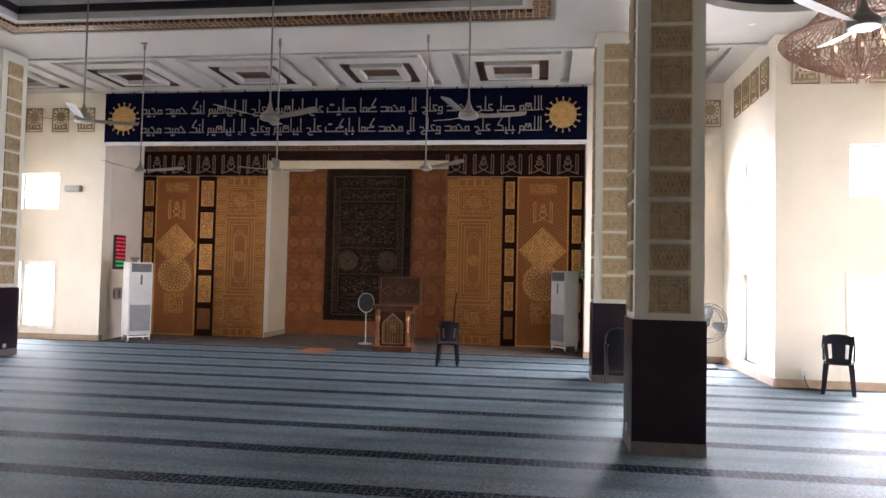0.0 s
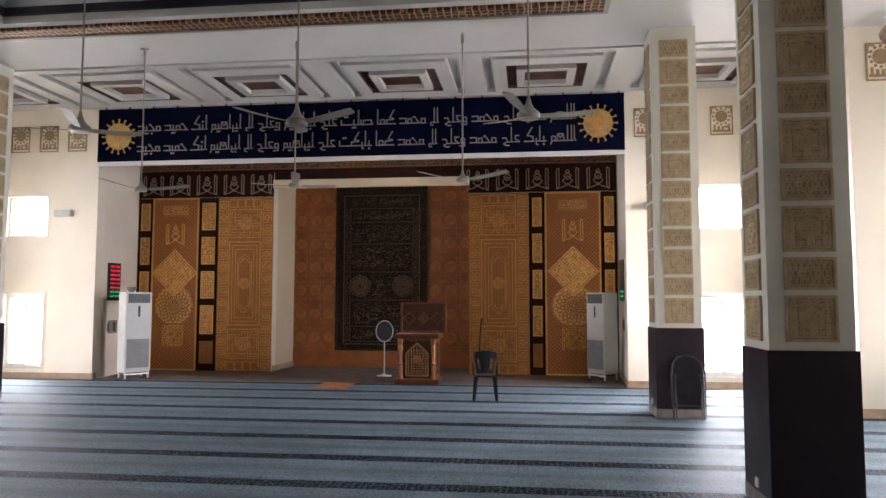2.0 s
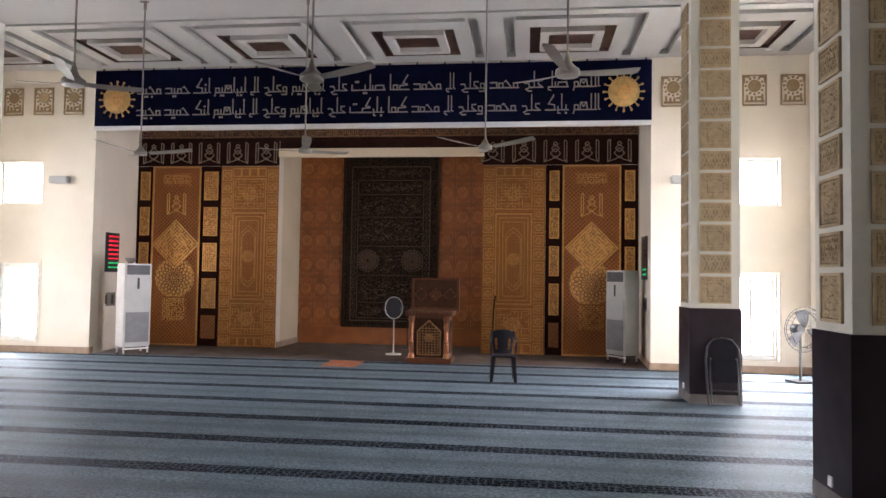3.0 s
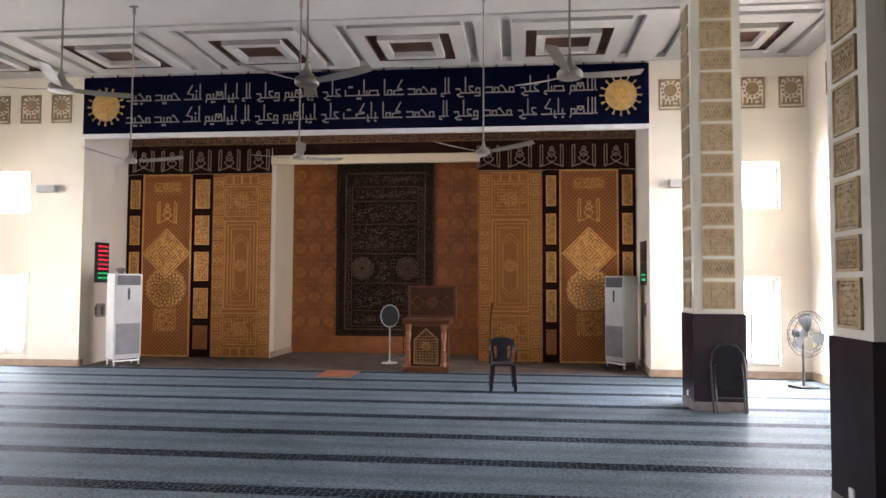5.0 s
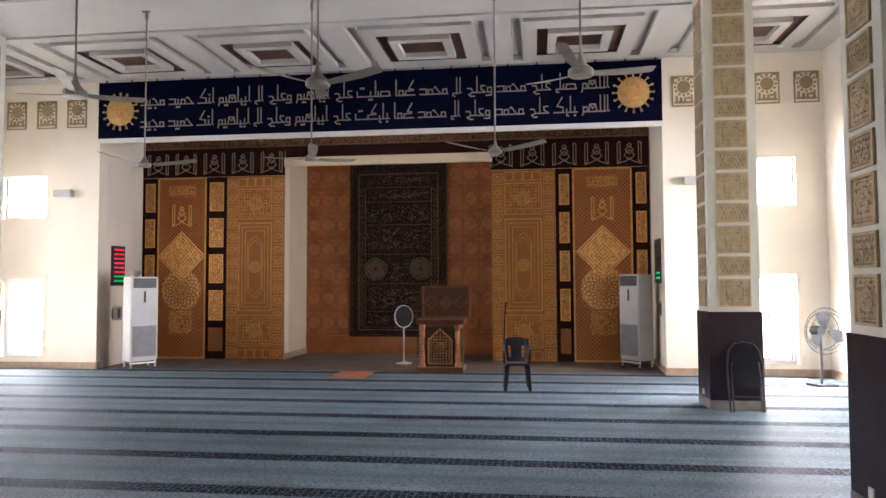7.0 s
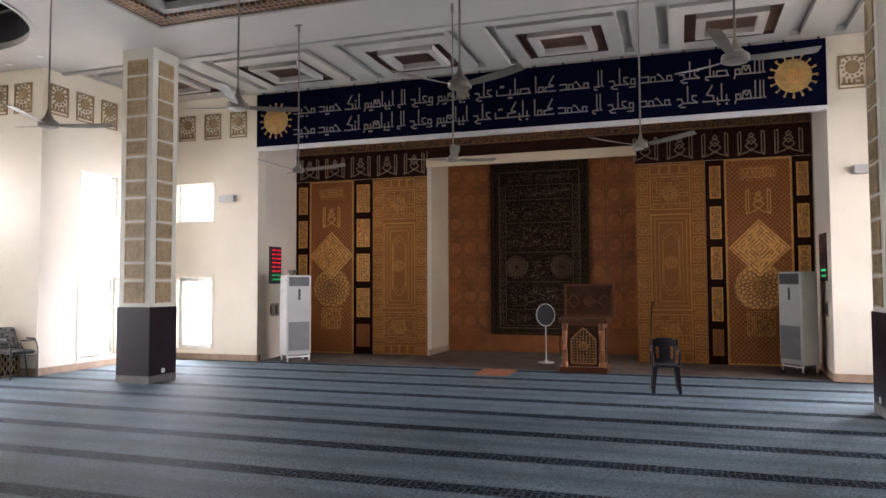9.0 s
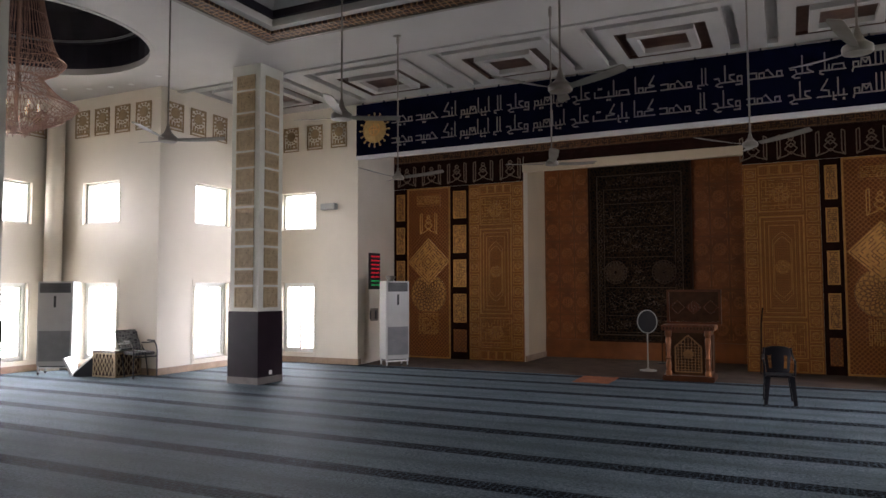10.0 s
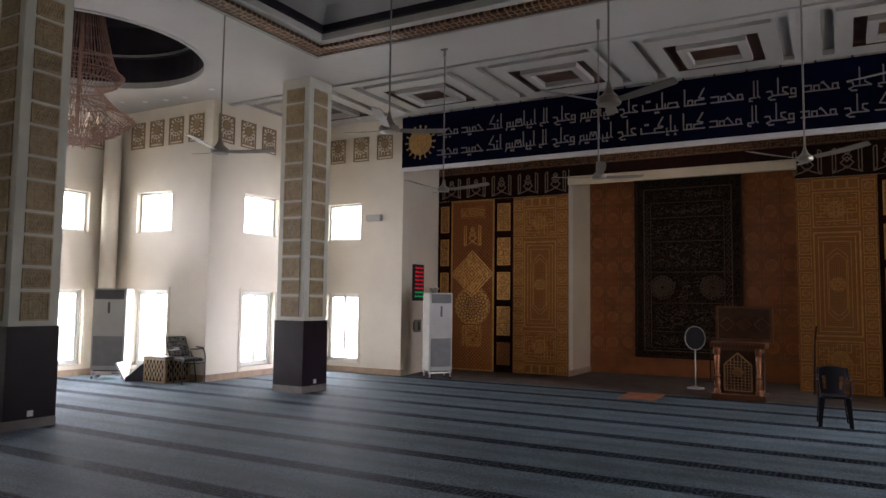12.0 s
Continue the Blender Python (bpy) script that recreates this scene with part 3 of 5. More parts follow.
# windows: a small fixed light above a sliding pair
def window(cx, cy, rz, w, high, strength):
    """Centre of the opening on the inner wall face; rz 0 looks out along +y."""
    z0, z1 = W_HIGH if high else W_LOW
    if not high:
        w -= 0.06
    h = z1 - z0
    e = empty("window_high" if high else "window_low", "small fixed white-framed window, overexposed daylight" if high else "white aluminium sliding window full of daylight", "window", "", "structure", pose(cx, cy, z0, 0, 0, rz))
    bm = bmesh.new()
    rect_frame(bm, -w / 2 + 0.002, w / 2 - 0.002, 0.002, h - 0.002, 0.045, 0.10, 0.17)
    part("window_frame", bm, M_ALU, e)
    if not high:
        for x0, x1, y0 in ((-w / 2 + 0.04, 0.03, 0.105), (-0.03, w / 2 - 0.04, 0.135)):
            bm = bmesh.new()
            rect_frame(bm, x0, x1, 0.045, h - 0.045, 0.05, y0, y0 + 0.028)
            sash = part("sash", bm, M_ALU, e)
            g = part("pane", made(box, x0 + 0.04, x1 - 0.04, y0 + 0.011, y0 + 0.016, 0.09, h - 0.09), M_GLASS, sash)
            g.visible_shadow = False
        bm = bmesh.new()
        rect_frame(bm, -w / 2 - 0.09, w / 2 + 0.09, -0.09, h + 0.06, 0.055, -0.010, -0.001)
        part("casing", bm, M_WALL, e)
        part("window_sill", made(box, -w / 2 - 0.028, w / 2 + 0.028, -0.018, 0.10, -0.028, 0.0), M_WALL, e)
    else:
        g = part("pane", made(box, -w / 2 + 0.04, w / 2 - 0.04, 0.13, 0.135, 0.04, h - 0.04), M_GLASS, e)
        g.visible_shadow = False
    m = pose(cx, cy, 0, 0, 0, rz)
    if not high:
        bm = made(box, -1.04, 1.04, TH + 0.95, TH + 0.96, -0.14, 4.6)
        box(bm, -1.05, -1.04, TH + 0.02, TH + 0.96, -0.14, 4.6), box(bm, 1.04, 1.05, TH + 0.02, TH + 0.96, -0.14, 4.6)
        back = setting("backdrop", bm, M_DAYLIGHT, "plain white overcast daylight outside a window", "backdrop")
        back.matrix_basis = m
    p = m @ Vector((0, TH + 0.03 + 0.29 * h, (z0 + z1) / 2))
    window_light(p.x, p.y, p.z, w * 1.25, h * 1.1, rz, (POWER_HIGH if high else POWER_LOW) * strength)


POWER_HIGH, POWER_LOW = 105.0, 335.0
# unseen, added by symmetry: both right bay side windows, left one at y -7.075
for cx, cy, rz, w, strength in ((-7.005, 0, 0, 0.95, 1.5), (7.21, 0, 0, 0.98, 3.0), (XL, -1.755, 90, 1.01, 0.9), (XR, -1.755, -90, 1.01, 2.3), (-9.515, YB, 0, 1.07, 4.0), (9.82, YB, 0, 1.02, 3.8),
                                (BXL, -4.275, 90, 1.05, 1.1), (BXR, -4.275, -90, 1.05, 0.4), (BXL, -7.075, 90, 1.05, 1.1), (BXR, -7.075, -90, 1.05, 0.4)):
    for high in (True, False):
        window(cx, cy, rz, w, high, strength)

# columns
COLUMNS = [(-5.51, -3.15, "far"), (5.70, -3.18, "far"), (-6.07, -7.88, "near"), (5.735, -7.85, "near")]
CW, CD = 0.335, 0.33
DADO = 1.25
column_things = []
for cx, cy, _ in COLUMNS:
    e = empty("column", "pale square column with carved plaques and a dark dado", "column", "hall columns", "structure", pose(cx, cy, 0))
    part("shaft", made(box, -CW + 0.02, CW - 0.02, -CD + 0.02, CD - 0.02, 0.0, C), M_COL, e)
    part("dado", made(box, -CW, CW, -CD, CD, 0.12, DADO), M_DADO, e, "dark laminate dado")
    part("plinth", made(box, -CW - 0.004, CW + 0.004, -CD - 0.004, CD + 0.004, 0.0, 0.12), M_PLINTH, e, "dull stone plinth")
    column_things.append(e)
# banner
part_banner = empty("banner", "long navy inscription board with two gold sun discs", "sign")
part("board", made(box, -5.40, 5.45, -0.07, -0.003, 4.53, 5.65), M_NAVY, part_banner)
part("bottom_edge", made(box, -5.40, 5.45, -0.085, -0.003, 4.45, 4.528), M_WHITE, part_banner, "white lower edge")


# ---- inscription ----
KUFIC, DOTS = {}, {}


def letter(keys, width, *strokes):
    """Angular letter: width and strokes in letter heights; u runs leftwards from the right edge, v upwards from the base line."""
    for key in keys:
        KUFIC[key] = (width, strokes)


# keys are the letter and its join: i alone, f joined before, b joined after, m joined on both sides
letter(("\u0627i",), 0.20, ((0.09, 1.0), (0.09, 0.06), (0.0, 0.0)))
letter(("\u0627f",), 0.22, ((0.0, 0.0), (0.12, 0.0), (0.12, 1.0)))
letter(("\u0644b", "\u0644m"), 0.26, ((0.0, 0.0), (0.26, 0.0)), ((0.08, 0.0), (0.08, 1.0)))
letter(("\u0644f", "\u0644i"), 0.42, ((0.0, 0.0), (0.34, 0.0), (0.34, -0.16), (0.20, -0.20)), ((0.10, 0.0), (0.10, 1.0)))
letter(("\u0647b", "\u0647m"), 0.58, ((0.0, 0.0), (0.58, 0.0)), ((0.05, 0.0), (0.12, 0.46), (0.30, 0.20), (0.48, 0.46), (0.54, 0.0)), ((0.12, 0.46), (0.48, 0.46)))
letter(("\u0645b", "\u0645m"), 0.40, ((0.0, 0.0), (0.40, 0.0)), ((0.06, 0.0), (0.06, 0.30), (0.32, 0.30), (0.32, 0.0)))
letter(("\u0645f", "\u0645i"), 0.42, ((0.0, 0.0), (0.30, 0.0), (0.36, -0.22)), ((0.06, 0.0), (0.06, 0.30), (0.30, 0.30), (0.30, 0.0)))
letter(("\u0635b", "\u0635m"), 0.92, ((0.0, 0.0), (0.92, 0.0)), ((0.06, 0.0), (0.10, 0.30), (0.62, 0.30), (0.68, 0.0)), ((0.82, 0.0), (0.82, 0.30)))
letter(("\u0639b",), 0.48, ((0.06, 0.42), (0.30, 0.42), (0.30, 0.20), (0.02, 0.0), (0.48, 0.0)))
letter(("\u0639m",), 0.40, ((0.0, 0.0), (0.40, 0.0)), ((0.14, 0.0), (0.05, 0.34), (0.35, 0.34), (0.26, 0.0)))
letter(("\u0649f", "\u0649i"), 0.56, ((0.0, 0.0), (0.10, 0.0), (0.18, 0.27), (0.42, 0.27)), ((0.10, 0.0), (0.34, -0.12), (0.20, -0.24), (-0.02, -0.24)))
letter(("\u064ab", "\u064am", "\u0628b", "\u0628m", "\u0646b"), 0.30, ((0.0, 0.0), (0.30, 0.0)), ((0.15, 0.0), (0.15, 0.32)))
letter(("\u062af",), 0.80, ((0.0, 0.0), (0.74, 0.0), (0.74, 0.34)))
letter(("\u062db", "\u062dm", "\u062cb", "\u062cm"), 0.54, ((0.0, 0.0), (0.54, 0.0)), ((0.48, 0.40), (0.40, 0.46), (0.06, 0.0)))
letter(("\u062ff", "\u062fi"), 0.54, ((0.0, 0.0), (0.48, 0.0)), ((0.06, 0.0), (0.06, 0.34), (0.48, 0.34)))
letter(("\u0648i", "\u0648f"), 0.42, ((0.06, 0.0), (0.06, 0.30), (0.30, 0.30), (0.30, 0.0), (0.06, 0.0)), ((0.06, 0.0), (0.06, -0.20), (0.38, -0.20)))
letter(("\u0643b", "\u0643m"), 0.72, ((0.0, 0.0), (0.72, 0.0)), ((0.10, 0.95), (0.40, 0.42), (0.12, 0.36), (0.12, 0.30), (0.62, 0.26), (0.62, 0.0)))
letter(("\u0643f", "\u0643i"), 0.72, ((0.0, 0.0), (0.66, 0.0)), ((0.14, 0.95), (0.46, 0.40), (0.08, 0.32), (0.08, 0.0)))
letter(("\u0631f", "\u0631i"), 0.28, ((0.0, 0.0), (0.14, 0.0), (0.14, -0.20), (0.02, -0.22)), ((0.14, 0.0), (0.14, 0.20)))
DOTS = {"\u0628": (1, -0.20), "\u062a": (2, 0.55), "\u062c": (1, -0.20), "\u0646": (1, 0.55), "\u064a": (2, -0.20)}
NO_LINK = "\u0627\u062f\u0631\u0648\u0649"


def spelled(word):
    """The letter forms of one word, from right to left."""
    for i, ch in enumerate(word):
        before = i > 0 and word[i - 1] not in NO_LINK
        after = ch not in NO_LINK and i + 1 < len(word)
        yield ch, KUFIC[ch + ("m" if before and after else "f" if before else "b" if after else "i")]


def inscription(text, x0, x1, base, height, y, parent):
    """Words of raised angular strokes that fill x0..x1, read from the right."""
    words, gap = text.split(" "), 0.26
    total = sum(width for word in words for _, (width, _) in spelled(word)) + gap * (len(words) - 1)
    ku, at, lw = (x1 - x0) / total, 0.0, 0.021
    for word in words:
        bm = bmesh.new()
        depth = 0.0
        for ch, (width, strokes) in spelled(word):
            for line in strokes:
                pts = [(x1 - (at + u) * ku, base + v * height) for u, v in line]
                for a, b in zip(pts, pts[1:]):
                    depth = (depth + 0.0004) % 0.004
                    d = Vector((b[0] - a[0], b[1] - a[1])).normalized() * lw * 0.5
                    strip(bm, (a[0] - d.x, a[1] - d.y), (b[0] + d.x, b[1] + d.y), lw, y - 0.010 - depth, y)
            count, v = DOTS.get(ch, (0, 0))
            for k in range(count):
                x = x1 - (at + width * 0.5 + (k - (count - 1) / 2) * 0.16) * ku
                box(bm, x - 0.018, x + 0.018, y - 0.011, y, base + v * height - 0.018, base + v * height + 0.018)
            at += width
        part("word", bm, M_LETTER, parent)
        at += gap


TAIL = "\u0627\u0628\u0631\u0627\u0647\u064a\u0645 \u0648\u0639\u0644\u0649 \u0627\u0644 \u0627\u0628\u0631\u0627\u0647\u064a\u0645 \u0627\u0646\u0643 \u062d\u0645\u064a\u062f \u0645\u062c\u064a\u062f"
MIDDLE = " \u0639\u0644\u0649 \u0645\u062d\u0645\u062f \u0648\u0639\u0644\u0649 \u0627\u0644 \u0645\u062d\u0645\u062f \u0643\u0645\u0627 "
LINE_1 = "\u0627\u0644\u0644\u0647\u0645 \u0635\u0644" + MIDDLE + "\u0635\u0644\u064a\u062a \u0639\u0644\u0649 " + TAIL
LINE_2 = "\u0627\u0644\u0644\u0647\u0645 \u0628\u0627\u0631\u0643" + MIDDLE + "\u0628\u0627\u0631\u0643\u062a \u0639\u0644\u0649 " + TAIL
inscription(LINE_1, -4.52, 4.52, 5.17, 0.29, -0.0695, part_banner)
inscription(LINE_2, -4.52, 4.52, 4.74, 0.29, -0.0695, part_banner)
for cx in (-4.93, 4.95):
    bm = bmesh.new()
    bar(bm, (cx, -0.072, 5.06), (cx, -0.10, 5.06), 0.28, 40)
    bar(bm, (cx, -0.10, 5.06), (cx, -0.115, 5.06), 0.235, 40, 0.20)
    for k in range(16):
        a = k * math.pi / 8
        strip(bm, (cx + 0.27 * math.cos(a), 5.06 + 0.27 * math.sin(a)), (cx + 0.36 * math.cos(a), 5.06 + 0.36 * math.sin(a)), 0.022, -0.09, -0.072)
        bar(bm, (cx + 0.36 * math.cos(a), -0.072, 5.06 + 0.36 * math.sin(a)), (cx + 0.36 * math.cos(a), -0.09, 5.06 + 0.36 * math.sin(a)), 0.022, 8)
    disc = part("sun_disc", bm, M_DISC, part_banner, "gold disc with a spiked rim", smooth=True)
    bm = bmesh.new()
    scroll = [(cx + 0.15 * math.cos(k * 0.55) * (0.4 + 0.05 * k), 5.06 + 0.15 * math.sin(k * 0.55) * (0.4 + 0.05 * k)) for k in range(14)]
    for a, b in zip(scroll, scroll[1:]):
        strip(bm, a, b, 0.024, -0.124, -0.1155)
    strip(bm, (cx, 4.92), (cx, 5.20), 0.02, -0.122, -0.1155), strip(bm, (cx - 0.14, 5.06), (cx + 0.14, 5.06), 0.02, -0.120, -0.1155)
    part("disc_relief", bm, M_GOLD_EDGE, disc)
for k in range(21):
    part("bolt", made(bar, (-5.25 + k * 0.53, -0.04, 5.65), (-5.25 + k * 0.53, -0.04, 5.69), 0.018, 8), M_DARK, part_banner)


# ---- gilded back wall of the recess ----
def kufic_motif(bm, cx, z0, z1, w, y0, y1):
    """A braided pair of uprights with a knotted diamond, as on the frieze."""
    h, lw = z1 - z0, w * 0.036
    for s in (-1, 1):
        x = cx + s * w * 0.44
        loop_strip(bm, [(x - s * w * 0.10, z0 + h * 0.16), (x - s * w * 0.10, z1), (x, z1 - h * 0.06), (x, z0)], lw, y0, y1)
        strip(bm, (x, z0 + lw / 2), (cx + s * w * 0.12, z0 + h * 0.14), lw, y0, y1)
        strip(bm, (cx + s * w * 0.12, z0 + h * 0.14), (cx, z0 + h * 0.28), lw, y0, y1)
    for k, r in ((0.40, 0.20), (0.62, 0.15), (0.82, 0.09)):
        c = z0 + h * k
        loop_strip(bm, [(cx - w * r, c), (cx, c + w * r), (cx + w * r, c), (cx, c - w * r)], lw, y0, y1)


def fret(bm, x0, x1, z0, z1, n, m_, y0, y1, lw, seed):
    """A square maze-like fret filling a rectangle."""
    rnd = random.Random(seed)
    dx, dz = (x1 - x0) / n, (z1 - z0) / m_
    for i in range(n + 1):
        for j in range(m_ + 1):
            x, z = x0 + i * dx, z0 + j * dz
            if i < n and rnd.random() < 0.55:
                strip(bm, (x - lw / 2, z), (x + dx + lw / 2, z), lw, y0, y1)
            if j < m_ and rnd.random() < 0.55:
                strip(bm, (x, z - lw / 2), (x, z + dz + lw / 2), lw, y0, y1)


def rosette(bm, cx, cz, r, y0, y1, n=16, lw=0.014):
    for k in range(n):
        a, b, c = 2 * math.pi * k / n, 2 * math.pi * (k + 1) / n, 2 * math.pi * (k + 0.5) / n
        p = lambda q, rr: (cx + rr * math.cos(q), cz + rr * math.sin(q))
        strip(bm, p(a, r * 0.18), p(a, r * 0.55), lw * 1.5, y0, y1)
        strip(bm, p(a, r * 0.55), p(c, r * 0.98), lw, y0, y1)
        strip(bm, p(b, r * 0.55), p(c, r * 0.98), lw, y0, y1)
        strip(bm, p(a, r * 0.78), p(b, r * 0.78), lw, y0, y1)
        strip(bm, p(a, r), p(b, r), lw, y0, y1)


def lace_rosette(bm, cx, cz, r, y0, y1):
    """Interlaced star lines: petals at four radii, each row half a step on."""
    p = lambda q, rr: (cx + rr * math.cos(q), cz + rr * math.sin(q))
    n = 20
    rosette(bm, cx, cz, r * 0.28, y0, y1, 10, 0.012)
    for row, (r0, r1) in enumerate(((0.28, 0.50), (0.42, 0.66), (0.58, 0.82), (0.74, 0.98))):
        for k in range(n):
            a = 2 * math.pi * (k + 0.5 * (row % 2)) / n
            d = math.pi / n
            for s in (-1, 1):
                strip(bm, p(a + s * d * 0.9, r * (r0 + r1) / 2), p(a, r * r1), 0.011, y0, y1)
                strip(bm, p(a + s * d * 0.9, r * (r0 + r1) / 2), p(a, r * r0), 0.011, y0, y1)
    for k in range(40):
        strip(bm, p(k * math.pi / 20, r), p((k + 1) * math.pi / 20, r), 0.012, y0, y1)


def lattice_panel(x0, x1, y0, y1, seed):
    """A brown maze lattice on a pale ground, fixed under the tray."""
    e = empty("ceiling_panel", "brown wooden maze lattice panel under the grey ceiling", "ceiling panel", "tray lattice panels", "", pose((x0 + x1) / 2, (y0 + y1) / 2, TRAY))
    a, b = (x1 - x0) / 2, (y1 - y0) / 2
    part("ground", made(box, -a, a, -b, b, -0.012, -0.002), M_FAN, e, "pale ground")
    bm = bmesh.new()
    rect_frame(bm, -a, a, -b, b, 0.05, -0.05, -0.012)
    fret(bm, -a + 0.1, a - 0.1, -b + 0.1, b - 0.1, round(a * 18), round(b * 18), -0.045, -0.012, 0.05, seed)
    bmesh.ops.transform(bm, matrix=Matrix(((1, 0, 0, 0), (0, 0, 1, 0), (0, 1, 0, 0), (0, 0, 0, 1))), verts=bm.verts)
    bmesh.ops.reverse_faces(bm, faces=bm.faces)
    part("lattice", bm, M_LATTICE, e, "brown lattice")


lattice_panel(-3.55, -2.07, -6.93, -5.42, 4)
lattice_panel(-1.17, 1.43, -6.93, -5.42, 5)

GF = G  # face of the gilding
wall_gold = empty("gilded_wall", "carved gold panelling with dark brown strips and relief ornament", "wall panel")


def gold_part(name, bm, material, label="", parent=None):
    return part(name, bm, material, parent or wall_gold, label)


Z0 = 0.002
for x0, x1 in ((-5.30, -4.15), (3.96, 5.18)):
    panel = gold_part("panel", made(box, x0, x1, GF - 0.012, GF + 0.02, Z0, 4.06), M_GOLD, "gold panel with diamond and rosette reliefs")
    cx, w = (x0 + x1) / 2 + 0.0, x1 - x0
    bm = bmesh.new()
    rect_frame(bm, x0, x1, Z0, 4.06, 0.035, GF - 0.03, GF - 0.012)
    gold_part("moulding", bm, M_GOLD_EDGE, parent=panel)
    bm = bmesh.new()
    box(bm, cx - 0.33, cx + 0.33, GF - 0.025, GF - 0.012, 3.62, 3.90)
    rect_frame(bm, cx - 0.33, cx + 0.33, 3.62, 3.90, 0.02, GF - 0.035, GF - 0.025)
    gold_part("plaque", bm, M_GOLD, parent=panel)
    bm = bmesh.new()
    fret(bm, cx - 0.29, cx + 0.29, 3.67, 3.86, 18, 5, GF - 0.034, GF - 0.025, 0.014, 3)
    gold_part("plaque_fret", bm, M_GOLD_BRIGHT, parent=panel)
    gold_part("knot", made(kufic_motif, cx, 2.95, 3.45, 0.5, GF - 0.03, GF - 0.012), M_GOLD_BRIGHT, parent=panel)
    r = 0.56
    bm = bmesh.new()
    v = [(cx - r, 2.29), (cx, 2.29 + r), (cx + r, 2.29), (cx, 2.29 - r)]
    f = [bm.verts.new((x, GF - 0.03, z)) for x, z in v]
    g = [bm.verts.new((x, GF - 0.012, z)) for x, z in v]
    bm.faces.new(f), bm.faces.new(g[::-1])
    for i in range(4):
        bm.faces.new((f[i], f[(i + 1) % 4], g[(i + 1) % 4], g[i]))
    dia = gold_part("diamond", bm, M_GOLD_BRIGHT, parent=panel)
    bm = bmesh.new()
    R45 = lambda a, b: (cx + (a - b) * 0.7071, 2.29 + (a + b) * 0.7071)
    maze = random.Random(17)
    for q in (0.36, 0.12, 0.06):
        loop_strip(bm, [R45(-q, -q), R45(q, -q), R45(q, q), R45(-q, q)], 0.013, GF - 0.034, GF - 0.0295)
    for i in range(-6, 7):
        for j in range(-6, 7):
            a, b = i * 0.06, j * 0.06
            if max(abs(i), abs(j)) > 2:
                if i < 6 and maze.random() < (0.62 if abs(j) >= abs(i) else 0.22):
                    strip(bm, R45(a, b), R45(a + 0.06, b), 0.014, GF - 0.0335, GF - 0.0295)
                if j < 6 and maze.random() < (0.62 if abs(i) > abs(j) else 0.22):
                    strip(bm, R45(a, b), R45(a, b + 0.06), 0.014, GF - 0.033, GF - 0.0295)
    part("diamond_relief", bm, M_FRETLINE, panel)
    gold_part("rosette", made(bar, (cx, GF - 0.012, 1.52), (cx, GF - 0.024, 1.52), 0.47, 48), M_GOLD_BRIGHT, parent=panel)
    gold_part("rosette_relief", made(lace_rosette, cx, 1.52, 0.46, GF - 0.028, GF - 0.0242), M_FRETLINE, parent=panel)
    bm = bmesh.new()
    box(bm, cx - 0.30, cx + 0.30, GF - 0.02, GF - 0.012, 0.52, 1.10)
    rect_frame(bm, cx - 0.30, cx + 0.30, 0.52, 1.10, 0.025, GF - 0.03, GF - 0.02)
    gold_part("plaque", bm, M_GOLD, parent=panel)
    bm = bmesh.new()
    fret(bm, cx - 0.25, cx + 0.25, 0.57, 1.05, 12, 12, GF - 0.029, GF - 0.02, 0.015, 8)
    gold_part("plaque_fret", bm, M_GOLD_BRIGHT, parent=panel)

CELLS = ((3.29, 3.94), (2.48, 3.13), (1.68, 2.32), (0.85, 1.52), (0.17, 0.69))
for x0, x1 in ((-4.15, -3.67), (3.60, 3.96), (-5.68, -5.30), (5.18, 5.54)):
    st = gold_part("strip", made(box, x0 + 0.002, x1 - 0.002, GF - 0.008, GF + 0.02, Z0, 4.06), M_FRIEZE, "dark brown strip with framed gold frets")
    for k, (a, b) in enumerate(CELLS):
        bm = bmesh.new()
        box(bm, x0 + 0.08, x1 - 0.07, GF - 0.02, GF - 0.008, a, b)
        gold_part("plate", bm, M_GOLD_BRIGHT if k < 4 else M_GOLD, parent=st)
        bm = bmesh.new()
        fret(bm, x0 + 0.115, x1 - 0.105, a + 0.035, b - 0.035, 6, 15 if k < 4 else 11, GF - 0.024, GF - 0.0195, 0.013, k + 20)
        gold_part("fret", bm, M_FRETLINE, parent=st)

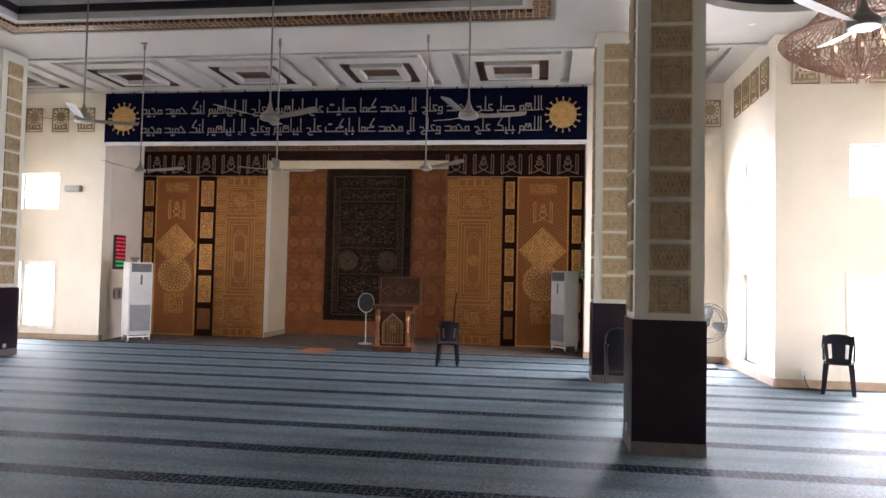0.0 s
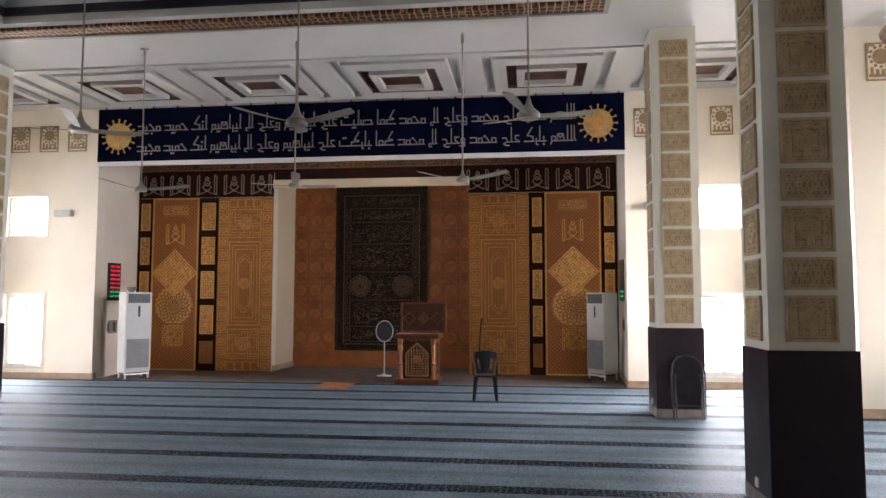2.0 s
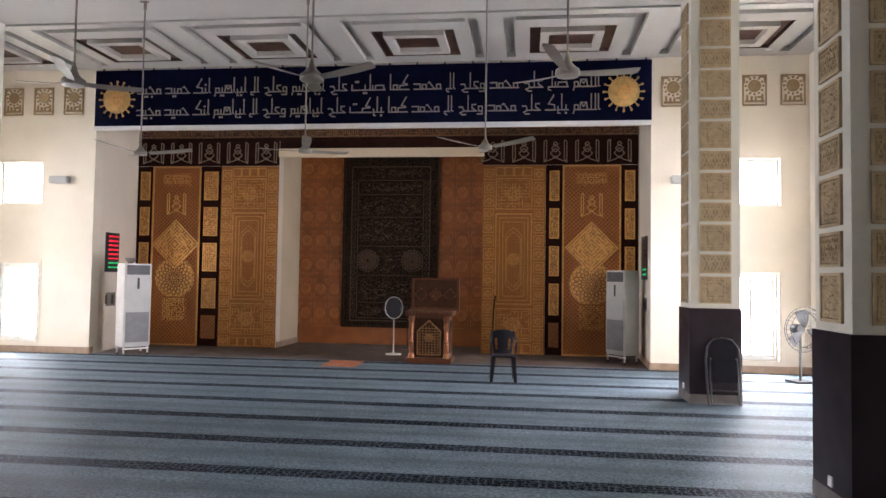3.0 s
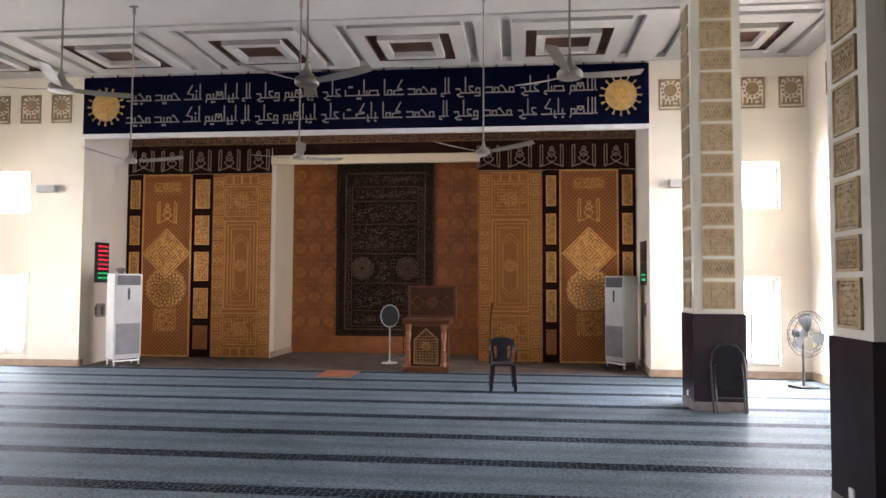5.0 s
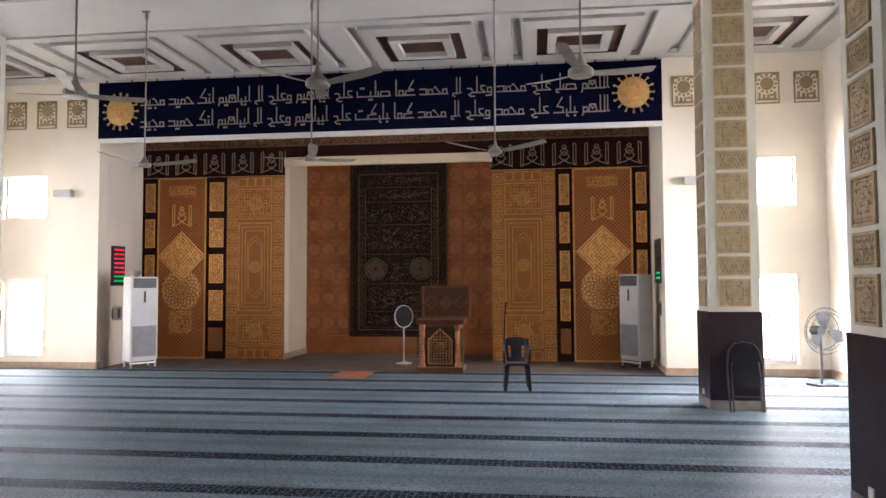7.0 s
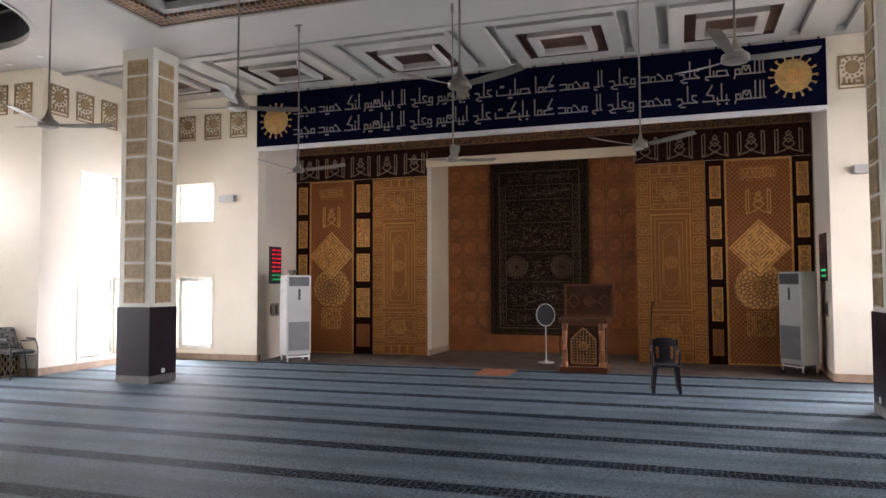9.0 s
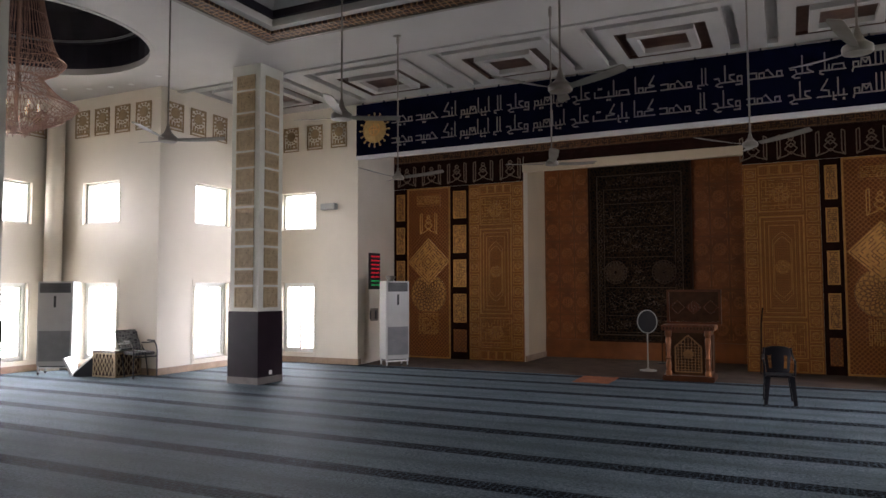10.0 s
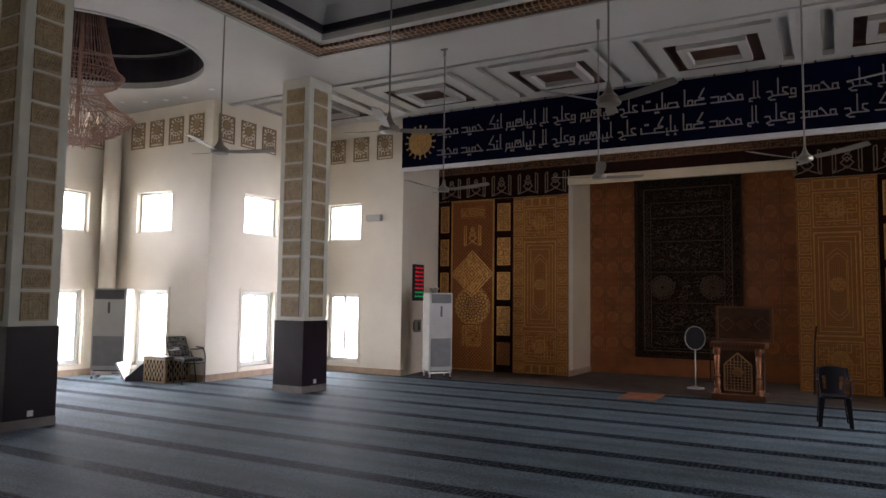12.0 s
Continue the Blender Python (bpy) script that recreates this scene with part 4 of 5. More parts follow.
for x0, x1 in ((-3.67, -2.33), (2.25, 3.60)):
    panel = gold_part("panel", made(box, x0 + 0.002, x1 - 0.002, GF - 0.012, GF + 0.02, Z0, 4.06), M_GOLD_FINE, "gold panel with nested frames and a border of squares")
    bm = bmesh.new()
    w = x1 - x0
    n = 14
    for k in range(n):
        z = Z0 + 0.02 + k * (4.0 / n)
        for a in (x0 + 0.03, x1 - 0.25):
            rect_frame(bm, a, a + 0.22, z, z + 0.24, 0.018, GF - 0.026, GF - 0.012)
    for k in range(4):
        a = x0 + 0.28 + k * ((w - 0.56) / 4)
        for z in (Z0 + 0.02, 3.82):
            rect_frame(bm, a, a + 0.19, z, z + 0.2, 0.018, GF - 0.026, GF - 0.012)
    gold_part("square_border", bm, M_GOLD_EDGE, parent=panel)
    bm = bmesh.new()
    for k in range(n):
        z = Z0 + 0.14 + k * (4.0 / n)
        for a in (x0 + 0.14, x1 - 0.14):
            rosette(bm, a, z, 0.08, GF - 0.02, GF - 0.0125, 6, 0.006)
    fret(bm, x0 + 0.34, x1 - 0.34, 0.34, 0.92, 9, 8, GF - 0.02, GF - 0.012, 0.012, 31)
    fret(bm, x0 + 0.34, x1 - 0.34, 3.16, 3.72, 9, 8, GF - 0.02, GF - 0.012, 0.012, 32)
    cx = (x0 + x1) / 2
    for r in (1.0, 0.86):
        loop_strip(bm, [(cx - 0.17 * r, 2.03 - 0.52 * r), (cx - 0.06 * r, 2.03 - 0.64 * r), (cx, 2.03 - 0.68 * r), (cx + 0.06 * r, 2.03 - 0.64 * r), (cx + 0.17 * r, 2.03 - 0.52 * r), (cx + 0.17 * r, 2.03 + 0.52 * r), (cx + 0.06 * r, 2.03 + 0.64 * r), (cx, 2.03 + 0.68 * r), (cx - 0.06 * r, 2.03 + 0.64 * r), (cx - 0.17 * r, 2.03 + 0.52 * r)], 0.011, GF - 0.022, GF - 0.012)
    gold_part("fine_relief", bm, M_GOLD_BRIGHT, parent=panel)
    bm = bmesh.new()
    a, b = x0 + 0.28, x1 - 0.28
    rect_frame(bm, a, b, 0.28, 0.98, 0.022, GF - 0.028, GF - 0.012)
    rect_frame(bm, a, b, 1.05, 3.02, 0.03, GF - 0.034, GF - 0.012)
    rect_frame(bm, a + 0.08, b - 0.08, 1.14, 2.93, 0.02, GF - 0.03, GF - 0.012)
    rect_frame(bm, a + 0.16, b - 0.16, 1.23, 2.84, 0.015, GF - 0.026, GF - 0.012)
    rect_frame(bm, a, b, 3.10, 3.78, 0.022, GF - 0.028, GF - 0.012)
    rosette(bm, (a + b) / 2, 2.03, 0.13, GF - 0.026, GF - 0.012, 10, 0.012)
    for z in (0.63, 3.44):
        rosette(bm, (a + b) / 2, z, 0.16, GF - 0.026, GF - 0.012, 10, 0.011)
        strip(bm, (a + 0.05, z - 0.22), (b - 0.05, z - 0.22), 0.016, GF - 0.024, GF - 0.012)
    gold_part("nested_frames", bm, M_GOLD_EDGE, parent=panel)
# frieze of knotted letters and the bands above
for x0, x1, n in ((-5.68, -2.33, 5), (2.25, 5.54, 5)):
    fr = gold_part("frieze", made(box, x0, x1, GF - 0.015, GF + 0.02, 4.07, 4.63), M_FRIEZE, "dark brown frieze with pale knotted letters")
    for k in range(n):
        step = 0.67
        cx = (x0 + 0.37 + k * step) if x0 < 0 else (x1 - 0.40 - (n - 1 - k) * step)
        gold_part("knotted_letter", made(kufic_motif, cx, 4.12, 4.60, 0.55, GF - 0.028, GF - 0.015), M_FRIEZELETTER, parent=fr)
gold_part("frieze_middle", made(box, NX0, NX1, GF - 0.013, GF + 0.02, 4.445, 4.63), M_FRIEZE)
band = gold_part("upper_band", made(box, -5.68, 5.54, GF - 0.014, GF + 0.02, 4.70, 4.92), M_BANDGROUND, "brown band of framed gold frets")
for k in range(12):
    a = -5.66 + k * 0.933
    bm = bmesh.new()
    rect_frame(bm, a, a + 0.915, 4.715, 4.905, 0.012, GF - 0.024, GF - 0.014)
    fret(bm, a + 0.03, a + 0.885, 4.74, 4.88, 18, 3, GF - 0.022, GF - 0.014, 0.013, 50 + k)
    gold_part("band_fret", bm, M_BANDLINE, parent=band)
gold_part("shadow_band", made(box, -5.68, 5.54, GF - 0.01, GF + 0.02, 4.632, 4.698), M_FRIEZE)
gold_part("lintel", made(box, NX0, NX1 + 0.02, GF - 0.10, GF + 0.02, 4.25, 4.44), M_NICHE, "cream lintel over the niche")

# mihrab niche
niche = empty("niche_panelling", "plain brown panelling at the back of the niche, coloured for its shade", "wall panel")
for x0, x1 in ((NX0 + 0.002, -1.22), (1.11, NX1 - 0.002)):
    nx = 3
    back = part("panel", made(box, x0, x1, 3.59, 3.618, 0.42, NZ - 0.002), M_NICHEWOOD_SHADED, niche)
    dx = (x1 - x0) / nx
    rows_ = 7
    dz = (NZ - 0.44) / rows_
    bm = bmesh.new()
    for i in range(nx + 1):
        x = min(max(x0 + i * dx, x0 + 0.008), x1 - 0.008)
        strip(bm, (x, 0.43), (x, NZ - 0.01), 0.014, 3.584, 3.59)
    for j in range(rows_ + 1):
        strip(bm, (x0 + 0.002, 0.43 + j * dz), (x1 - 0.002, 0.43 + j * dz), 0.012, 3.585, 3.59)
    part("panel_joint", bm, M_FRETLINE, back)
    for i in range(nx):
        for j in range(rows_):
            bm = bmesh.new()
            cx, cz = x0 + (i + 0.5) * dx, 0.43 + (j + 0.5) * dz
            rosette(bm, cx, cz, dx * 0.36, 3.582, 3.59, 6, 0.016)
            for sx in (-1, 1):
                for sz in (-1, 1):
                    strip(bm, (cx + sx * dx * 0.20, cz + sz * dz * 0.34), (cx + sx * dx * 0.42, cz + sz * dz * 0.40), 0.016, 3.583, 3.59)
                    strip(bm, (cx + sx * dx * 0.42, cz + sz * dz * 0.40), (cx + sx * dx * 0.40, cz + sz * dz * 0.16), 0.016, 3.583, 3.59)
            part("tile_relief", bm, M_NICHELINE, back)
part("base_rail", made(box, NX0 + 0.002, NX1 - 0.002, 3.56, 3.618, 0.0, 0.42), M_NICHEWOOD_SHADED, niche)
cloth = empty("black_hanging", "black embroidered door hanging in a dark frame", "wall hanging")
part("cloth", made(box, -1.19, 1.08, 3.55, 3.60, 0.42, NZ - 0.01), M_BLACK, cloth)
bm = bmesh.new()
rect_frame(bm, -1.22, 1.11, 0.40, NZ - 0.006, 0.05, 3.53, 3.60)
part("frame", bm, M_WOOD_DARK, cloth)
bm = bmesh.new()
rect_frame(bm, -1.02, 0.91, 0.55, 4.28, 0.022, 3.538, 3.55)
rect_frame(bm, -0.86, 0.75, 0.62, 3.95, 0.012, 3.541, 3.55)
for k in range(26):
    z = 0.62 + k * 0.128
    for x in (-0.94, 0.83):
        loop_strip(bm, [(x - 0.05, z + 0.06), (x, z + 0.11), (x + 0.05, z + 0.06), (x, z + 0.01)], 0.010, 3.541, 3.55)
for z in (1.0, 1.65, 2.35, 3.05, 3.6):
    strip(bm, (-0.84, z), (0.73, z), 0.013, 3.54, 3.55)
for cx in (-0.60, 0.49):
    rosette(bm, cx, 2.0, 0.26, 3.54, 3.55, 20, 0.02)
    rosette(bm, cx, 2.0, 0.18, 3.54, 3.55, 12, 0.015)
random.seed(5)
for z0, z1, n in ((2.42, 3.0, 150), (3.1, 3.55, 110), (1.05, 1.6, 130), (0.66, 0.95, 80), (4.0, 4.24, 70), (3.65, 3.9, 80), (1.7, 2.3, 90)):
    for k in range(n):
        x, z, a = random.uniform(-0.8, 0.68), random.uniform(z0 + 0.04, z1 - 0.04), random.uniform(0, 6.28)
        l = random.uniform(0.04, 0.11)
        strip(bm, (x, z), (x + l * math.cos(a), min(z1, max(z0, z + 0.6 * l * math.sin(a)))), 0.012, 3.541, 3.55)
part("embroidery", bm, M_BLACK_TRIM, cloth)


# ---- openwork plaques ----
def plaque_mesh(w, h, kind):
    """A pierced lattice plaque standing off a wall, centred, facing -y."""
    bm = bmesh.new()
    fw = 0.022
    rect_frame(bm, -w / 2, w / 2, -h / 2, h / 2, fw, -0.022, 0.0)
    a, b = w / 2 - fw, h / 2 - fw
    if kind == "square":
        for r in (0.92, 0.72):
            rect_frame(bm, -a * r, a * r, -b * r, b * r, 0.010, -0.016, 0.0)
        fret(bm, -a * 0.92, a * 0.92, -b * 0.92, b * 0.92, 13, 12, -0.0155, 0.0, 0.010, 61)
        rosette(bm, 0, 0, min(a, b) * 0.55, -0.018, 0.0, 8, 0.012)
        for s in (-1, 1):
            for t in (-0.8, -0.45, -0.1, 0.25, 0.6):
                strip(bm, (s * a, t * b), (s * a * 0.66, (t + 0.12) * b), 0.009, -0.015, 0.0)
                strip(bm, (t * a, s * b), ((t + 0.12) * a, s * b * 0.66), 0.009, -0.015, 0.0)
    elif kind == "wide":
        rect_frame(bm, -a * 0.92, a * 0.92, -b * 0.9, b * 0.9, 0.009, -0.016, 0.0)
        for k in range(9):
            x = (-1 + k * 0.25) * a
            for s in (-1, 1):
                if abs(x + s * a * 0.5) <= a * 1.001:
                    strip(bm, (x, -b), (x + s * a * 0.5, b), 0.009, -0.0155, 0.0)
        for s in (-1, 1):
            strip(bm, (-a, s * b * 0.45), (a, s * b * 0.45), 0.009, -0.016, 0.0)
        loop_strip(bm, [(-b * 0.8, 0), (0, b * 0.8), (b * 0.8, 0), (0, -b * 0.8)], 0.013, -0.018, 0.0)
    else:
        bar(bm, (0, -0.016, h * 0.14), (0, 0.0, h * 0.14), w * 0.27, 20)
        n = 12
        for k in range(n):
            c = 2 * math.pi * k / n
            bar(bm, (w * 0.36 * math.cos(c), -0.014, h * 0.14 + w * 0.36 * math.sin(c)), (w * 0.36 * math.cos(c), 0.0, h * 0.14 + w * 0.36 * math.sin(c)), w * 0.055, 7)
        for x0, z0, x1, z1 in ((-0.4, -0.36, 0.4, -0.36), (-0.3, -0.36, -0.3, -0.14), (-0.12, -0.36, -0.12, -0.20), (0.05, -0.36, 0.05, -0.20), (0.12, -0.22, 0.30, -0.22), (0.32, -0.36, 0.32, -0.12)):
            strip(bm, (x0 * w, z0 * h), (x1 * w, z1 * h), 0.038, -0.016, 0.0)
        for s in (-1, 1):
            strip(bm, (s * a, b * 0.95), (s * a * 0.45, b * 0.95), 0.03, -0.014, 0.0)
            strip(bm, (s * a * 0.95, b), (s * a * 0.95, b * 0.5), 0.03, -0.014, 0.0)
    return mesh(bm, "plaque", M_TREE if kind == "tree" else M_PLAQUE)


PL_H, PL_W, PL_GAP = 0.355, 0.25, 0.042
SIZES = {"far": (0.40, 0.36), "near": (0.38, 0.36)}
SQ, WD, BK = {}, {}, {}
for s_ in (0.40, 0.36, 0.38):
    SQ[s_], WD[s_] = plaque_mesh(s_, PL_H, "square"), plaque_mesh(s_, PL_W, "wide")
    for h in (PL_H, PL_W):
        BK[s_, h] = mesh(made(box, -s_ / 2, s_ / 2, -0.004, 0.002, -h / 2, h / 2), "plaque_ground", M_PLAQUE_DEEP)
for e, (_, _, row) in zip(column_things, COLUMNS):
    wf, wd = SIZES[row]
    for rz, off, w_ in ((0, CD - 0.02, wf), (180, CD - 0.02, wf), (90, CW - 0.02, wd), (-90, CW - 0.02, wd)):
        z = DADO + 0.065
        for k in range(12):
            h = PL_H if k % 2 == 0 else PL_W
            m = pose(0, 0, 0, 0, 0, rz) @ pose(0, -off, z + h / 2)
            ob = new("plaque", (SQ if k % 2 == 0 else WD)[w_])
            ob.parent, ob.matrix_basis = e, m
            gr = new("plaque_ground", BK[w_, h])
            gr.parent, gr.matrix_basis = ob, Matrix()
            z += h + PL_GAP
    inner = 1 if e.location.x < 0 else -1
    part("socket", made(box, min(inner * CW, inner * (CW + 0.012)), max(inner * CW, inner * (CW + 0.012)), -0.035, 0.035, 0.15, 0.22), M_WHITE, e, "white socket")
TREE = plaque_mesh(0.42, 0.56, "tree")


def wall_plaques(xs, y, rz, along="x"):
    for a in xs:
        m = pose(a, y, 5.065, 0, 0, rz) if along == "x" else pose(y, a, 5.065, 0, 0, rz)
        ob = new("wall_plaque", TREE)
        ob.matrix_basis = m
        tagged(ob, "tan pierced plaque with a rosette, high on the wall", "plaque", "upper wall plaques")


wall_plaques([-7.21, -6.55, -5.90], -0.001, 0)
wall_plaques([5.84, 6.55, 7.26, 7.92], -0.001, 0)
wall_plaques([-2.84, -2.23, -1.61, -1.0, -0.40], XL + 0.001, 90, "y")
wall_plaques([-2.66, -2.10, -1.56, -1.02], XR - 0.001, -90, "y")
wall_plaques([-10.1, -9.51, -8.92, -8.33], YB - 0.001, 0)
wall_plaques([8.65, 9.23, 9.80, 10.37], YB - 0.001, 0)
wall_plaques([-3.7, -4.35, -5.0, -5.65, -6.3], BXL + 0.001, 90, "y")
wall_plaques([-3.7, -4.35, -5.0, -5.65, -6.3], BXR - 0.001, -90, "y")


# ---- ceiling fans ----
def ceiling_fan(x, y, z, top, turn, hook=False):
    e = empty("ceiling_fan", "cream three-bladed ceiling fan on a long down rod", "ceiling fan", "ceiling fans", "", pose(x, y, z, 0, 0, turn))
    part("down_rod", made(bar, (0, 0, 0.16), (0, 0, top - z), 0.011, 8), M_FAN, e)
    bm = bmesh.new()
    k = 0.66 if hook else 0.88
    lathe(bm, [(r * k, h * k) for r, h in ((0.016, 0.27), (0.034, 0.19), (0.060, 0.130), (0.098, 0.088), (0.132, 0.066), (0.140, 0.050), (0.140, 0.006), (0.128, -0.010), (0.06, -0.018), (0.0, -0.019))], 24)
    part("motor", bm, M_FAN, e, smooth=True)
    if hook:
        bm = made(bar, (-0.07, 0, top - z - 0.012), (0.05, 0, top - z - 0.012), 0.014, 8)
        bar(bm, (0.0, 0, top - z - 0.13), (0.0, 0, top - z), 0.024, 10)
        part("ceiling_hook", bm, M_FAN, e)
    else:
        part("canopy", made(lathe, [(0.02, top - z - 0.12), (0.055, top - z - 0.09), (0.065, top - z - 0.02), (0.05, top - z)], 16), M_FAN, e, smooth=True)
    for k in range(3):
        bm = bmesh.new()
        pts = ((0.12, -0.035, 0.035, 0.0), (0.26, -0.05, 0.05, 0.008), (0.50, -0.065, 0.065, 0.03), (0.70, -0.064, 0.060, 0.055), (0.735, -0.045, 0.040, 0.06))
        rows = []
        for r, a, b, up in pts:
            rows.append([bm.verts.new((r, a, up + 0.042)), bm.verts.new((r, b, up + 0.018)), bm.verts.new((r, b, up + 0.012)), bm.verts.new((r, a, up + 0.036))])
        for p, q in zip(rows, rows[1:]):
            for i in range(4):
                bm.faces.new((p[i], p[(i + 1) % 4], q[(i + 1) % 4], q[i]))
        bm.faces.new(rows[0][::-1]), bm.faces.new(rows[-1])
        ob = part("blade", bm, M_FAN, e)
        ob.matrix_basis = pose(0, 0, 0, 0, 0, 120 * k)
    return e


for x, turn in ((-4.44, 45), (-1.65, 52), (0.996, 103), (3.61, 13)):
    ceiling_fan(x, -6.2, 3.62, TRAY, turn)
for x, z, turn in ((-2.385, 3.33, 10), (0.085, 3.35, -70), (2.64, 3.38, 95)):
    ceiling_fan(x, -3.56, z, C, turn, True)
ceiling_fan(7.0, -9.2, 3.62, C, 93)


# ---- chandeliers ----
def chandelier(x, y, zt):
    """Tiered hanging baskets of amber crystal strings on gilt rings."""
    e = empty("chandelier", "tiered amber crystal chandelier with gilt rings", "chandelier", "dome chandeliers", "", pose(x, y, zt))
    part("stem", made(bar, (0, 0, -1.7), (0, 0, 1.64), 0.03, 10), M_CRYSTAL, e)
    tiers = ((0.30, 0.50, 0.50, -0.45, "skirt"), (0.50, -0.45, 0.68, -0.72, "skirt"), (0.68, -0.72, 0.35, -0.98, "basket"), (0.34, -0.98, 0.86, -1.42, "skirt"), (0.87, -1.42, 0.12, -1.87, "basket"))
    n = 110
    for r0, z0, r1, z1, nm in tiers:
        bm = bmesh.new()
        for k in range(n):
            prev = None
            for s in range(6):
                t = s / 5
                a = 2 * math.pi * (k + (0.9 * t if k % 2 else -0.9 * t)) / n
                r = r0 + (r1 - r0) * (t ** 1.5 if nm == "basket" else t)
                p = (r * math.cos(a), r * math.sin(a), z0 + (z1 - z0) * t - (0.06 * math.sin(math.pi * t) if nm == "skirt" else 0))
                if prev:
                    bar(bm, prev, p, 0.0042, 4)
                prev = p
        part("crystal_curtain", bm, M_CRYSTAL, e)
        for r, z in ((r0, z0), (r1, z1), (r0 + (r1 - r0) * 0.3, z0 + (z1 - z0) * 0.5)):
            bm = bmesh.new()
            tube(bm, [(r * math.cos(i * math.pi / 16), r * math.sin(i * math.pi / 16), z) for i in range(33)], 0.008, 6)
            part("ring", bm, M_CRYSTAL, e)
    random.seed(9)
    bm = bmesh.new()
    for k in range(420):
        a, t = random.uniform(0, 6.283), random.random()
        r = 0.10 + 0.76 * t
        z = -1.83 + 0.42 * t ** 1.2 + random.uniform(-0.04, 0.04)
        bar(bm, (r * math.cos(a), r * math.sin(a), z), (r * math.cos(a), r * math.sin(a), z - random.uniform(0.04, 0.09)), 0.012, 4, 0.004)
    tagged(part("crystal_fringe", bm, M_CRYSTAL, e), kind="stuff")
    for k in range(6):
        a = 2 * math.pi * k / 6
        bm = bmesh.new()
        lathe(bm, [(0.008, -1.50), (0.018, -1.47), (0.020, -1.44), (0.011, -1.40), (0.003, -1.38)], 10, 0.30 * math.cos(a), 0.30 * math.sin(a))
        part("bulb", bm, M_BULB, e)
    for k in range(12):
        a = 2 * math.pi * k / 12
        bm = bmesh.new()
        tube(bm, [(0.05 * math.cos(a), 0.05 * math.sin(a), -1.1), (0.45 * math.cos(a), 0.45 * math.sin(a), -1.25), (0.80 * math.cos(a), 0.80 * math.sin(a), -1.38)], 0.008, 6)
        part("arm", bm, M_CRYSTAL, e)
    return e


chandelier(-7.75, DR_Y, C + 0.35)
chandelier(8.22, DR_Y, C + 0.35)


# ---- floor-standing air conditioners ----
def air_conditioner(x, y, rz, w=0.60, label="white floor-standing air conditioner on a wheeled stand"):
    e = empty("air_conditioner", label, "air conditioner", "floor air conditioners", "", pose(x, y, 0, 0, 0, rz))
    d = 0.36
    part("cabinet", made(box, -w / 2, w / 2, -d, 0, 0.17, 1.80), M_CASE, e, bevel=0.012)
    part("air_outlet", made(box, -w / 2 + 0.04, w / 2 - 0.04, -d - 0.006, -d - 0.001, 1.58, 1.77), M_OUTLET, e, "dark grey louvred outlet")
    for k in range(6):
        part("louvre", made(box, -w / 2 + 0.05, w / 2 - 0.05, -d - 0.016, -d - 0.007, 1.595 + k * 0.028, 1.603 + k * 0.028), M_DARK, e)
    part("front_panel", made(box, -w / 2 + 0.02, w / 2 - 0.02, -d - 0.008, -d - 0.001, 0.86, 1.565), M_CASE, e)
    part("control_display", made(box, -0.022, 0.022, -d - 0.014, -d - 0.0085, 1.30, 1.52), M_DARK, e, "dark control display")
    gr = part("intake_grille", made(box, -w / 2 + 0.035, w / 2 - 0.035, -d - 0.006, -d - 0.001, 0.26, 0.845), M_GREY, e, "grey intake grille")
    for k in range(18):
        z = 0.275 + k * 0.031
        part("grille_bar", made(box, -w / 2 + 0.04, w / 2 - 0.04, -d - 0.012, -d - 0.007, z, z + 0.012), M_GREY, gr)
    for sx in (-1, 1):
        for yy in (-d + 0.03, -0.03):
            leg = part("leg", made(bar, (sx * (w / 2 - 0.03), yy, 0.045), (sx * (w / 2 - 0.03), yy, 0.17), 0.018, 10), M_STEEL, e, "chrome leg", smooth=True)
            part("caster", made(bar, (sx * (w / 2 - 0.03) - 0.014, yy, 0.024), (sx * (w / 2 - 0.03) + 0.014, yy, 0.024), 0.023, 12), M_DARK, leg)
    for yy in (-d + 0.03, -0.03):
        part("stand_rail", made(box, -w / 2 + 0.01, w / 2 - 0.01, yy - 0.014, yy + 0.014, 0.12, 0.145), M_ALU, e)
    part("underside", made(box, -w / 2 + 0.03, w / 2 - 0.03, -d + 0.05, -0.05, 0.13, 0.17), M_DARK, e)
    return e


air_conditioner(-4.66, 0.16, 54, 0.53)
air_conditioner(5.22, 1.06, -56, 0.54)
bowl = part("bowl", made(lathe, [(0.05, 0.0), (0.06, 0.02), (0.10, 0.07), (0.105, 0.11), (0.095, 0.11), (0.085, 0.07), (0.0, 0.03)], 20), M_FAN, smooth=True)
bowl.matrix_basis = pose(-4.60, 0.04, 1.801)
tagged(bowl, "small pale bowl on top of the air conditioner", "bowl")
air_conditioner(-9.98, -3.62, 30, 0.66)


